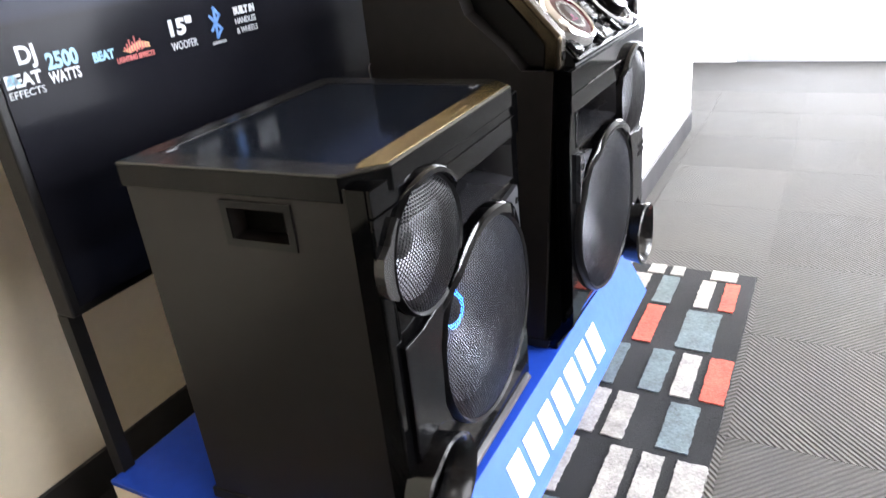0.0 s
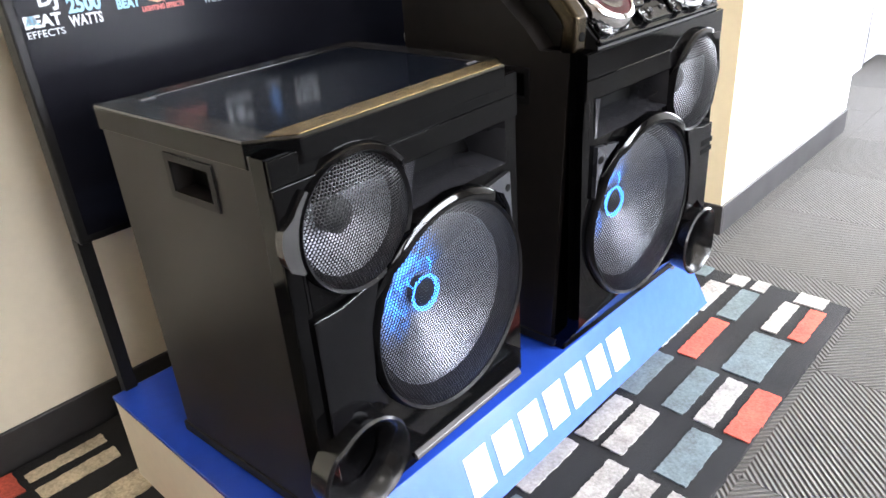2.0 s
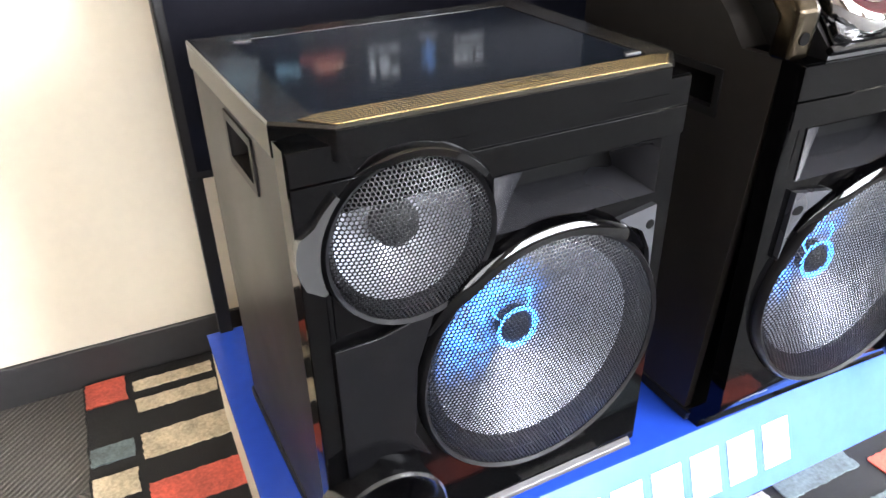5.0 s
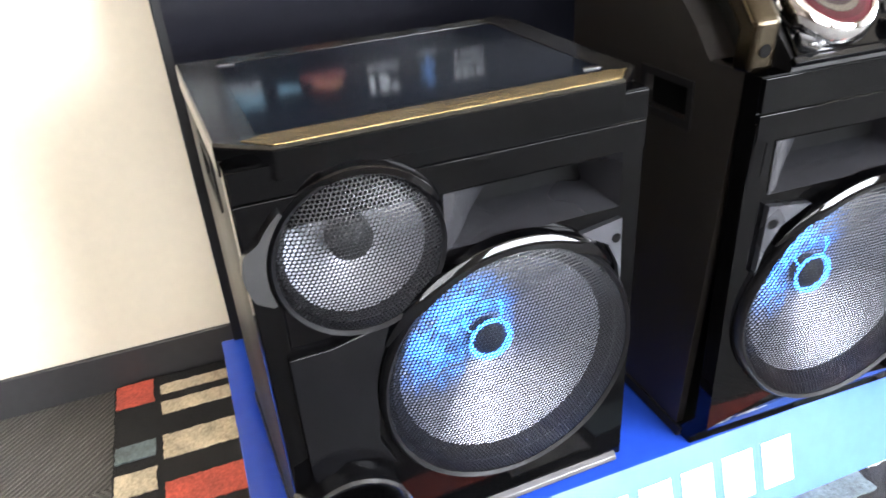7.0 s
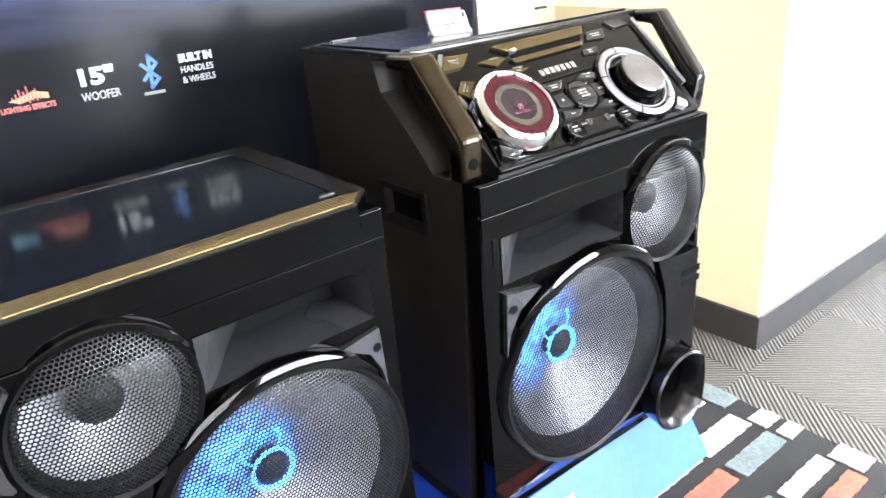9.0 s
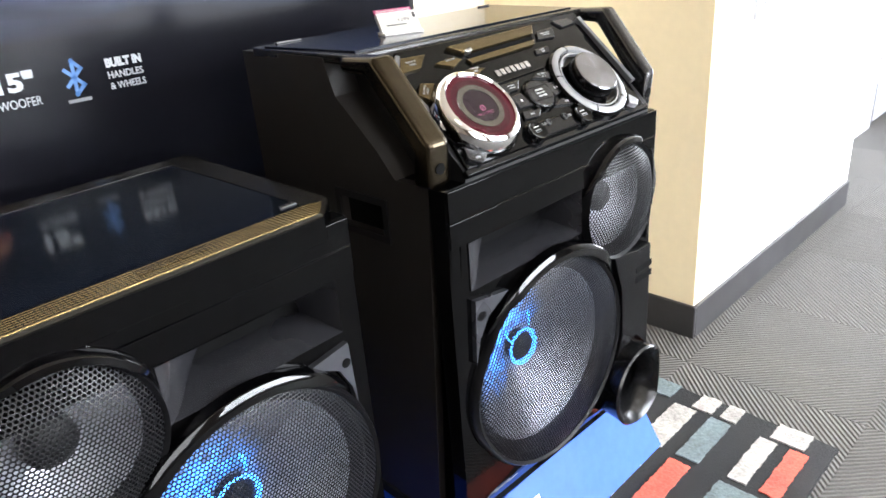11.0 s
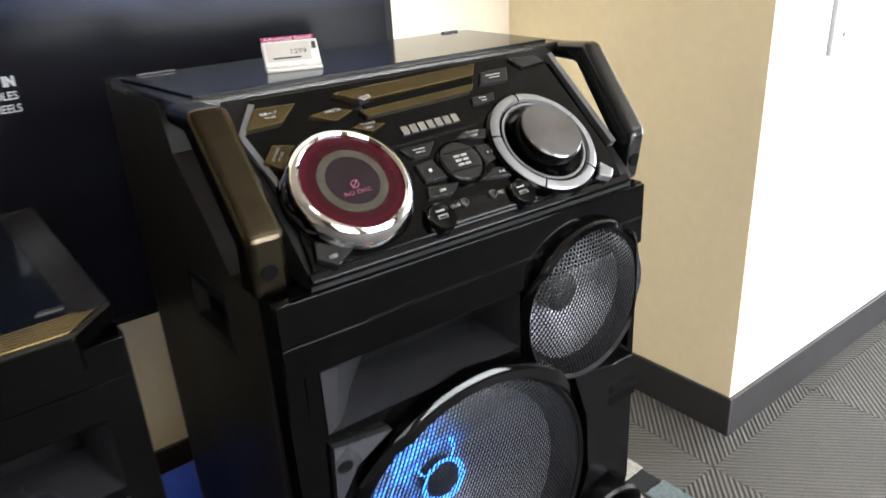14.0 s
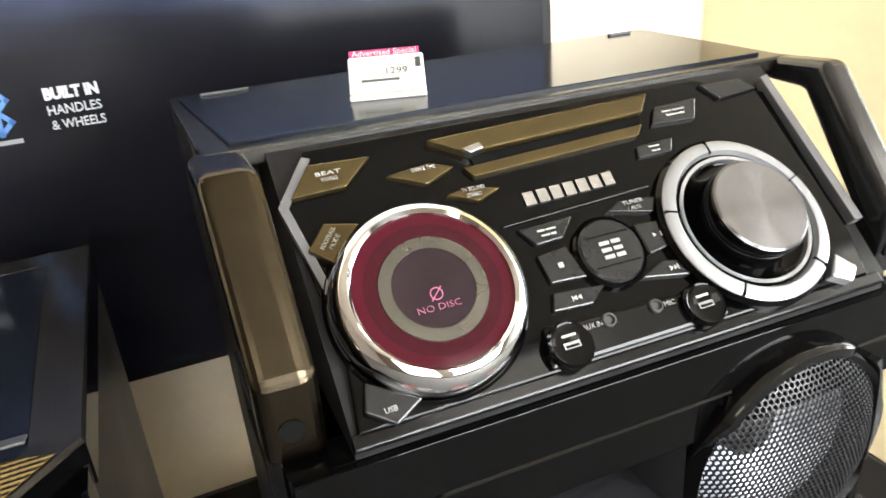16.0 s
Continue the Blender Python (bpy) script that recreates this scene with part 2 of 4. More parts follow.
def grille_mesh(cx, cz, radius, dome, y0, pitch, hole):
    """A domed steel sheet pierced by holes set in a honeycomb."""
    verts, faces, index = [], [], {}
    dx, dz = pitch, pitch * math.sqrt(3) / 2
    a = pitch / math.sqrt(3)

    def vert(x, z):
        key = (round(x * 20000), round(z * 20000))
        if key not in index:
            index[key] = len(verts)
            rr = min(1.0, (x * x + z * z) / radius ** 2)
            verts.append((cx + x, y0 - dome * (1 - rr ** 1.6), cz + z))
        return index[key]

    n = int(radius / dz) + 2
    for j in range(-n, n + 1):
        for i in range(-n, n + 1):
            x, z = (i + 0.5 * (j % 2)) * dx, j * dz
            if math.hypot(x, z) > radius - 0.2 * pitch:
                continue
            out = [vert(x + a * math.cos(math.pi / 6 + k * math.pi / 3), z + a * math.sin(math.pi / 6 + k * math.pi / 3)) for k in range(6)]
            inn = [vert(x + hole * math.cos(math.pi / 6 + k * math.pi / 3), z + hole * math.sin(math.pi / 6 + k * math.pi / 3)) for k in range(6)]
            deep = []
            for k in inn:
                deep.append(len(verts))
                verts.append((verts[k][0], verts[k][1] + 0.0015, verts[k][2]))
            for k in range(6):
                faces.append((out[k], out[(k + 1) % 6], inn[(k + 1) % 6], inn[k]))
                faces.append((inn[k], inn[(k + 1) % 6], deep[(k + 1) % 6], deep[k]))
    me = bpy.data.meshes.new("grille")
    me.from_pydata(verts, [], faces)
    me.materials.append(M_GRILLE)
    return me


def words(name, text, m, size, mat, parent=None, width=0.0, bold=0.0, depth=0.0006, shear=0.0, label=""):
    """Writing as a mesh, lying in the plane of m (x along the line, y up), and width wide if that is given."""
    cu = bpy.data.curves.new(name, "FONT")
    cu.body, cu.size, cu.extrude, cu.offset, cu.shear = text, size, depth, bold, shear
    cu.resolution_u = 3
    tmp = bpy.data.objects.new("tmp", cu)
    me = bpy.data.meshes.new_from_object(tmp)
    bpy.data.objects.remove(tmp)
    xs, ys = [v.co.x for v in me.vertices], [v.co.y for v in me.vertices]
    k = width / (max(xs) - min(xs)) if width else 1.0
    for v in me.vertices:
        v.co.x = (v.co.x - min(xs)) * k
        v.co.y -= min(ys)
    me.materials.append(mat)
    ob = new(name, me)
    if parent:
        ob.parent = parent
    ob.matrix_local = m
    if label:
        tagged(ob, label)
    return ob


# ---- the setting ----
def solid(name, bm, mat, label, category):
    return tagged(part(name, bm, mat), label, category, kind="structure")


X_BACK, Y_END, X_WALL, Y_WALL, Y_TURN = -1.458, 5.9, -0.636, 2.634, 4.08
H = 2.7
floor = solid("floor", box(-1.6, 3.3, -2.6, 6.1, -0.1, -0.002), M_CARPET, "ribbed grey carpet tiles laid quarter-turned", "floor")
solid("ceiling", box(-1.6, 3.3, -2.6, 6.1, H, H + 0.1), M_CEIL, "plain warm cream ceiling", "ceiling")
solid("wall_back", box(X_BACK - 0.1, X_BACK, -2.5, Y_WALL, 0, H), M_CREAM, "cream painted wall behind the screen", "wall")
solid("wall_south", box(-1.6, 3.3, -2.6, -2.5, 0, H), M_TAUPE, "taupe painted end wall", "wall")
solid("wall_return", box(X_BACK, X_WALL, Y_WALL, Y_WALL + 0.1, 0, H), M_YELLOW, "yellow painted wall of the projecting corner", "wall")
solid("wall_corridor", box(X_WALL - 0.1, X_WALL, Y_WALL + 0.1, Y_TURN, 0, H), M_WHITE, "white painted wall along the passage", "wall")
T = 0.250
solid("skirting_back", box(X_BACK, X_BACK + 0.012, -2.5, Y_WALL, 0, 0.115, 0.003), M_SKIRT, "dark vinyl skirting along the cream wall", "skirting")
solid("skirting_return", box(X_BACK + 0.012, X_WALL + 0.012, Y_WALL - 0.012, Y_WALL, 0, 0.115, 0.003), M_SKIRT, "dark vinyl skirting along the yellow wall", "skirting")
solid("skirting_corridor", box(X_WALL, X_WALL + 0.012, Y_WALL, Y_TURN, 0, 0.115, 0.003), M_SKIRT, "dark vinyl skirting along the white wall", "skirting")
# the passage beyond the white wall, and the glazed end
solid("wall_recess", box(-1.02, -0.92, Y_TURN, 5.44, 0, H), M_LILAC, "pale grey wall set back beyond the corner", "wall")
solid("wall_recess_return", box(-1.02, X_WALL - 0.1, Y_TURN - 0.1, Y_TURN, 0, H), M_WHITE, "white return of the passage wall", "wall")
solid("wall_recess_far", box(-1.02, -0.96, 5.44, Y_END, 0, H), M_WHITE, "white wall behind the side door", "wall")
solid("wall_end_left", box(-1.02, -0.62, Y_END, Y_END + 0.1, 0, H), M_WHITE, "white end wall beside the glazed door", "wall")
solid("wall_end_right", box(1.0, 3.3, Y_END, Y_END + 0.1, 0, H), M_WHITE, "white end wall beside the glazed door", "wall")
solid("wall_end_top", box(-0.62, 1.0, Y_END, Y_END + 0.1, 2.15, H), M_WHITE, "white wall over the glazed door", "wall")
side_door = thing("door_2", pose(-0.955, 5.45, 0), "white side door in a dark-edged frame", "door", kind="structure")
part("frame_side", box(0.0, 0.03, 0.0, 0.05, 0, 2.1, 0.004), M_SKIRT, side_door, "dark frame edge")
part("leaf", box(0.0, 0.02, 0.05, 0.43, 0.01, 2.1, 0.004), M_DOOR, side_door)
part("kick_board", box(0.02, 0.026, 0.08, 0.40, 0.04, 0.24, 0.002), M_DOOR, side_door)
for n, (a, b) in enumerate(((-2.5, -0.6), (1.4, 1.9), (4.6, 5.9))):
    solid("wall_east_pier", box(3.2, 3.3, a, b, 0, H), M_TAUPE, "taupe pier between the street windows", "wall")
for a, b in ((-0.6, 1.4), (1.9, 4.6)):
    solid("wall_east_sill", box(3.2, 3.3, a, b, 0, 0.4), M_TAUPE, "taupe wall under a street window", "wall")
    solid("wall_east_head", box(3.2, 3.3, a, b, 2.5, H), M_TAUPE, "taupe wall over a street window", "wall")


def window(name, m, w, h, glazed):
    """A white window or door with its frame round the pane, in the plane of x and z."""
    ob = thing(name, m, "white framed glazing, overexposed by daylight", "window", kind="structure")
    f, paint = 0.09, M_DOOR if glazed else M_FRAME
    low = 0.25 if glazed else f
    part("frame_side", box(0, f, -0.03, 0.03, 0, h, 0.004), paint, ob)
    part("frame_side", box(w - f, w, -0.03, 0.03, 0, h, 0.004), paint, ob)
    part("frame_head", box(f, w - f, -0.03, 0.03, h - f, h, 0.004), paint, ob)
    part("frame_foot", box(f, w - f, -0.03, 0.03, 0, low, 0.004), paint, ob)
    pane = part("pane", box(f, w - f, -0.004, 0.004, low, h - f), M_GLASS, ob)
    pane.visible_shadow = False
    return ob


M_GLASS = bpy.data.materials.new("clear_glass")
M_GLASS.use_nodes = True
g = M_GLASS.node_tree.nodes["Principled BSDF"]
g.inputs["Transmission Weight"].default_value, g.inputs["Roughness"].default_value, g.inputs["IOR"].default_value = 1.0, 0.0, 1.1
window("window_1", pose(3.25, -0.6, 0.4, 0, 0, 90), 2.0, 2.1, False)
window("window_2", pose(3.25, 1.9, 0.4, 0, 0, 90), 2.7, 2.1, False)
window("door_1", pose(-0.62, Y_END + 0.05, 0), 1.62, 2.15, True)
M_OUT = plain("bright_outdoors", (0.8, 0.85, 0.9), emit=(0.9, 0.95, 1.0), power=2.5)
solid("backdrop_east", box(4.2, 4.22, -4, 8, -1.0, 5), M_OUT, "bright overexposed daylight outside", "backdrop")
solid("backdrop_end", box(-4, 4.2, 7.1, 7.12, -1.0, 5), M_OUT, "bright overexposed daylight outside", "backdrop")

notice = thing("wall_notice", pose(0, 0, 0), "pale grey notice board fixed to the white wall", "notice board")
part("board", box(X_WALL, X_WALL + 0.012, 2.885, 3.30, 0.957, 1.53, 0.002), plain("pale_grey_laminate", (0.42, 0.425, 0.43), 0.6, var=0.05, spec=0.2), notice)
part("screw_cap", lathe([(0.0, -0.004), (0.005, -0.004), (0.006, 0.0)], 0, 0, 16), M_BRUSHED, notice).matrix_local = pose(X_WALL + 0.0125, 2.935, 1.002, 0, 0, 90)

M_LAMP = plain("lit_diffuser", (0.8, 0.8, 0.8), 0.5, var=0.02, emit=(1.0, 0.93, 0.8), power=4.5)
for y in (0.2, 2.3, 4.2):
    cl = thing("ceiling_light", pose(0.9, y, H), "square recessed ceiling light with a lit diffuser", "ceiling light", "ceiling lights")
    fr = part("frame", plate([(-0.31, -0.31), (0.31, -0.31), (0.31, 0.31), (-0.31, 0.31)], [[(-0.28, -0.28), (0.28, -0.28), (0.28, 0.28), (-0.28, 0.28)]], -0.015, 0.0), M_FRAME, cl)
    fr.matrix_local = pose(0, 0, 0, 90, 0, 0)
    part("diffuser", box(-0.28, 0.28, -0.28, 0.28, -0.010, -0.002), M_LAMP, cl, "glowing diffuser")

# ---- display plinth ----
plinth = thing("display_plinth", pose(0, 0, 0), "blue display plinth with a slanted lettered front board", "plinth")
PX0, PX1, PY0, PY1 = -1.17, -0.463, 0.611, 1.965
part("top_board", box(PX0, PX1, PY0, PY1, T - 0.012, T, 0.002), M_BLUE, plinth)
part("side_board", box(PX0, PX1 - 0.015, PY0 + 0.003, PY0 + 0.015, 0.016, T - 0.012), M_CREAM, plinth, "cream side board")
part("side_board", box(PX0, PX1 - 0.015, PY1 - 0.015, PY1 - 0.003, 0.016, T - 0.012), M_CREAM, plinth, "cream side board")
part("back_board", box(PX0, PX0 + 0.015, PY0 + 0.015, PY1 - 0.015, 0.016, T - 0.012), M_CREAM, plinth)
part("riser", box(PX1 - 0.027, PX1 - 0.015, PY0 + 0.015, PY1 - 0.015, 0.016, T - 0.012), M_BLUE, plinth)
# same blue print as the top, base paled for reflected window light
M_BLUE_SHEEN = plain("blue_board_window_sheen", (0.050, 0.118, 0.46), 0.2, var=0.1, coat=0.4)
# the front board leans out and widens a little towards its foot
BX, BZ = -0.393, 0.100
b = bmesh.new()
rows = []
for x, z, y0, y1 in ((PX1, T, PY0, PY1), (BX, BZ, PY0 - 0.03, PY1 + 0.022), (BX - 0.007, BZ - 0.003, PY0 - 0.03, PY1 + 0.022), (PX1 - 0.007, T - 0.003, PY0, PY1)):
    rows.append((b.verts.new((x, y0, z)), b.verts.new((x, y1, z))))
for k in range(4):
    p, q = rows[k], rows[(k + 1) % 4]
    b.faces.new((p[0], p[1], q[1], q[0]))
b.faces.new([r[0] for r in rows])
b.faces.new([r[1] for r in rows][::-1])
part("front_board", b, M_BLUE_SHEEN, plinth)

SL = math.atan2(T - BZ, BX - PX1)
up = Vector((-math.cos(SL), 0, math.sin(SL)))
facing = Vector((math.sin(SL), 0, math.cos(SL)))
m = Matrix.Identity(4)
m.col[0].xyz, m.col[1].xyz, m.col[2].xyz = (0, 1, 0), up, facing
m.translation = Vector((BX, 0.972, BZ)) + up * 0.036 + facing * 0.001
for k in range(7):
    b = prism([(0.0, 0.0), (0.066, 0.0), (0.074, 0.086), (0.008, 0.086)], -0.0005, 0.0008, "z")
    b.transform(m @ Matrix.Translation((0.0885 * k, 0, 0)))
    part("printed_block", b, M_WHITEINK, plinth, "plain white printed block")

# ---- speakers ----
GAP = 0.018


def arc(profile, cx, cz, a0, a1, seg=40):
    """A closed profile of (radius, y) swept from angle a0 to a1 degrees round the axis along y, thinning towards its ends."""
    b = bmesh.new()
    rows = []
    mid = sum(p[0] for p in profile) / len(profile)
    for i in range(seg + 1):
        f = i / seg
        k = min(1.0, 0.25 + 4.0 * min(f, 1 - f))
        a = radians(a0 + (a1 - a0) * f)
        rows.append([b.verts.new((cx + (mid + (r - mid) * k) * math.cos(a), y * k, cz + (mid + (r - mid) * k) * math.sin(a))) for r, y in profile])
    n = len(profile)
    for p, q in zip(rows, rows[1:]):
        for k in range(n):
            b.faces.new((p[k], p[(k + 1) % n], q[(k + 1) % n], q[k]))
    b.faces.new(rows[0])
    b.faces.new(rows[-1][::-1])
    return b


def driver(ob, cx, cz, r, g, depth, cap, cap_y, led, visor):
    """A driver behind its domed grille of radius g: ring, visor, dark surround, cone, cap, and the light round the cap
    with its painted glow.
    """
    rim = lathe([(g - 0.004, 0.004), (g - 0.002, -0.012), (g + 0.003, -0.016), (r - 0.003, -0.013), (r, -0.006), (r, 0.003)], cx, cz, 96)
    part("rim", rim, M_RING, ob, "black ring", True)
    w = 0.016 if r > 0.15 else 0.008
    part("visor", arc([(g + 0.001, -0.004), (g + 0.002, -0.022), (g + 0.004, -0.0255), (r + 0.72 * w, -0.0245), (r + w, -0.0215), (r + w + 0.0015, -0.015), (r + w + 0.0015, -0.002)], cx, cz, *visor), M_RIM, ob, "glossy black visor over the grille", True)
    me = grille_mesh(cx, cz, g, 0.022, -0.010, 0.0057 if r > 0.15 else 0.0055, 0.00246 if r > 0.15 else 0.00238)
    gr = new("grille", me)
    gr.parent = ob
    tagged(gr, "black perforated steel mesh")
    edge, sunk = 0.85, 0.24 * depth
    part("surround", lathe([(g - 0.003, 0.002), (g * 0.98, 0.010), (g * 0.93, 0.004), (g * 0.88, sunk * 0.7), (g * edge, sunk)], cx, cz, 64), M_CAP, ob, "", True)
    inner = cap * 1.3 / g

    def cone_y(f):
        return sunk + (depth - sunk) * ((edge - f) / (edge - inner)) ** 0.85

    steps = [edge + (inner - edge) * i / 10 for i in range(11)]
    part("cone", lathe([(g * f, cone_y(min(f, edge))) for f in steps] + [(cap * 0.9, depth + 0.004)], cx, cz, 64), M_CONE, ob, "grey cone", True)
    part("dust_cap", lathe([(cap, depth + 0.003), (cap * 0.95, cap_y + 0.004), (cap * 0.6, cap_y - 0.004), (0, cap_y - 0.006)], cx, cz, 40), M_CAP, ob, "black dust cap", True)
    if led:
        part("light_ring", lathe([(cap * 1.03, depth - 0.018), (cap * 1.25, depth - 0.022), (cap * 1.29, depth - 0.018), (cap * 1.06, depth - 0.012)], cx, cz, 48, close=True), M_LED, ob, "glowing blue ring", True)
        # reflection of the ring in the glossy cone, modelled as a glowing arc
        loop = arc([(0.0290, 0.0), (0.0310, -0.002), (0.0345, -0.002), (0.0365, 0.0)], 0, 0, -40, 235, 36)
        part("light_loop", loop, M_RINGREFLECT, ob, "glowing loop for the ring's reflection in the cone", True).location = (cx - 0.012, cone_y(0.30) - 0.008, cz + 0.050)
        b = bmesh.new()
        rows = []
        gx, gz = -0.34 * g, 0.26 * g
        for i in range(9):  # the ring's glow on the cone as an emissive sector, brightest at its middle
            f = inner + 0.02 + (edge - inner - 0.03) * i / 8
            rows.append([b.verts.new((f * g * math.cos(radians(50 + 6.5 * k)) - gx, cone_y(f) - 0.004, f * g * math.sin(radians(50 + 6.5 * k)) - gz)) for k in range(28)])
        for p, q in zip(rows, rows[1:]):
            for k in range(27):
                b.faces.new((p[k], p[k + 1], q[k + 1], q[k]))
        part("light_guide", b, M_CONEGLOW, ob, "blue ring's glow painted on a sector of the cone", True).location = (cx + gx, 0, cz + gz)


def horn(ob, x0, x1, z0, z1):
    """A flared mouth: its left flank sweeps inwards, its floor and roof close in on a throat blacked for shade."""
    b = bmesh.new()
    n, deep = 16, 0.085
    loops = []
    for i in range(n + 1):
        f = i / n
        w = 1 - (1 - f) ** 2
        low, high, xr = x0 + 0.075 * f ** 0.7, x0 + 0.125 * f ** 0.7, x1 - 0.016 * w
        zl, zh = z0 + 0.016 * w, z1 - 0.010 * w
        loops.append([b.verts.new(p) for p in ((low, deep * f - 0.002, zl), (xr, deep * f - 0.002, zl), (xr, deep * f - 0.002, zh), (high, deep * f - 0.002, zh))])
    for p, q in zip(loops, loops[1:]):
        for k in range(4):
            b.faces.new((p[k], p[(k + 1) % 4], q[(k + 1) % 4], q[k]))
            b.edges.get((p[k], q[k])).smooth = False  # the walls meet in sharp corners
    part("horn", b, M_HORN, ob, "black flared horn", True)
    # black block closes the mouth in place of the shade deep inside
    part("throat", box(x0 + 0.072, x1 - 0.012, deep - 0.003, deep + 0.15, z0 + 0.014, z1 - 0.008), M_HOLE, ob, "black block for the shade in the throat")


def front(ob, W, top, s):
    """The fittings of a front: s is 1 with the small driver on the left, -1 mirrored."""
    e = W / 2
    c15, c10, cp = (0.060 * s, 0.270), (-0.143 * s, 0.515), ((-0.212 if s > 0 else 0.174), 0.106)
    o = e - 0.034
    hx = sorted((-0.030 * s, o * s))
    holes = [circle(*c15, 0.193, 64), circle(*c10, 0.104, 48), circle(*cp, 0.055, 32),
             [(hx[0], 0.487), (hx[1], 0.487), (hx[1], 0.567), (hx[0], 0.567)]]
    part("baffle", plate([(-e, 0.0), (e, 0.0), (e, 0.06), (e, top), (-e, top), (-e, 0.06)], holes, 0.0, 0.03), M_GLOSS, ob, "glossy black front")
    driver(ob, *c15, 0.204, 0.196, 0.085, 0.029, 0.064, True, (38, 152) if s > 0 else (28, 142))
    driver(ob, *c10, 0.113, 0.107, 0.055, 0.031, 0.032, False, (20, 125) if s > 0 else (50, 160))
    horn(ob, hx[0], hx[1], 0.487, 0.567)
    # bands over the horn
    part("band", box(-e + 0.002, e - 0.002, -0.007, 0.0, 0.612, top - 0.001, 0.0008), M_GLOSS, ob)
    part("band", box(-e + 0.002, e - 0.002, -0.0065, 0.0, 0.571, 0.6095, 0.0008), M_GLOSS, ob)
    # block round the small driver, and the ledge under it
    bx = sorted(((-e + 0.014) * s, -0.252 * s))
    part("corner_block", box(bx[0], bx[1], -0.0062, 0.0, 0.405, 0.569, 0.002), M_GLOSS, ob)
    px = [((-e + 0.014) * s, 0.395), (-0.20 * s, 0.395), (-0.118 * s, 0.412), (-0.146 * s, 0.33), (-0.153 * s, 0.22), (-0.130 * s, 0.165), (-0.16 * s, 0.19), (-0.205 * s, 0.20), ((-e + 0.014) * s, 0.16)]
    part("lower_panel", prism(px, -0.014, 0.0, "y", 0.002), M_SATIN, ob, "satin black lower panel")
    fin = [(c10[0] - 0.116 * s * math.cos(radians(a)), c10[1] + 0.116 * math.sin(radians(a))) for a in range(-18, 43, 6)]
    fin += [(c10[0] - (0.117 + 0.014 * math.cos(radians(a * 2.4 - 29))) * s * math.cos(radians(a)), c10[1] + 0.122 * math.sin(radians(a))) for a in range(42, -19, -6)]
    part("side_fin", prism(fin, -0.016, 0.0, "y"), M_FIN, ob, "grey curved fin beside the small driver")
    # bolt plate beside the horn
    px = [((o - 0.070) * s, 0.462), (o * s, 0.472), ((o + 0.004) * s, 0.36), ((o - 0.003) * s, 0.40), ((o - 0.021) * s, 0.435)]
    plate_ob = part("bolt_plate", prism(px, -0.010, 0.0, "y"), M_GREY, ob, "dark grey corner plate")
    part("bolt_hole", lathe([(0.0, -0.0106), (0.0075, -0.0106), (0.0075, -0.009)], (o - 0.008) * s, 0.442, 20), M_HOLE, plate_ob)
    # flared port
    part("port", lathe([(0.05, 0.12), (0.052, 0.02), (0.06, -0.02), (0.075, -0.045), (0.084, -0.05), (0.088, -0.046), (0.084, -0.03), (0.08, 0.0)], *cp, 64), M_PORT, ob, "glossy flared bass port", True)
    # black disc for the shade down the port
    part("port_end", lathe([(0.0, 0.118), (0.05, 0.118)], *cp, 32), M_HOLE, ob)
    # a bevelled ledge between the bands, and the lip along the foot
    part("band_ledge", prism([(-0.006, 0.6095), (-0.0090, 0.6100), (-0.0090, 0.6112), (-0.006, 0.6128)], -e + 0.09, e - 0.004, "x"), M_RIM, ob, "thin shiny ledge")
    lx = sorted((-0.075 * s, (e - 0.012) * s))
    if s > 0:
        # foot chamfer made grey, not black, for the sky light it reflects
        part("foot_lip", prism([(0.0, 0.010), (-0.008, 0.003), (-0.010, -0.004), (0.0, -0.006)], lx[0], lx[1], "x", 0.001), M_LIP, ob, "bevelled lip, greyed for reflected sky light")
    part("corner_post", box(-e, -e + 0.022, -0.005, 0.0, 0.02, 0.600, 0.004, 3), M_GLOSS, ob, "satin black corner post")
    part("foot_rail", box(-e + 0.008, e - 0.008, -0.001, 0.03, -0.0175, 0.003, 0.003), M_GLOSS, ob)


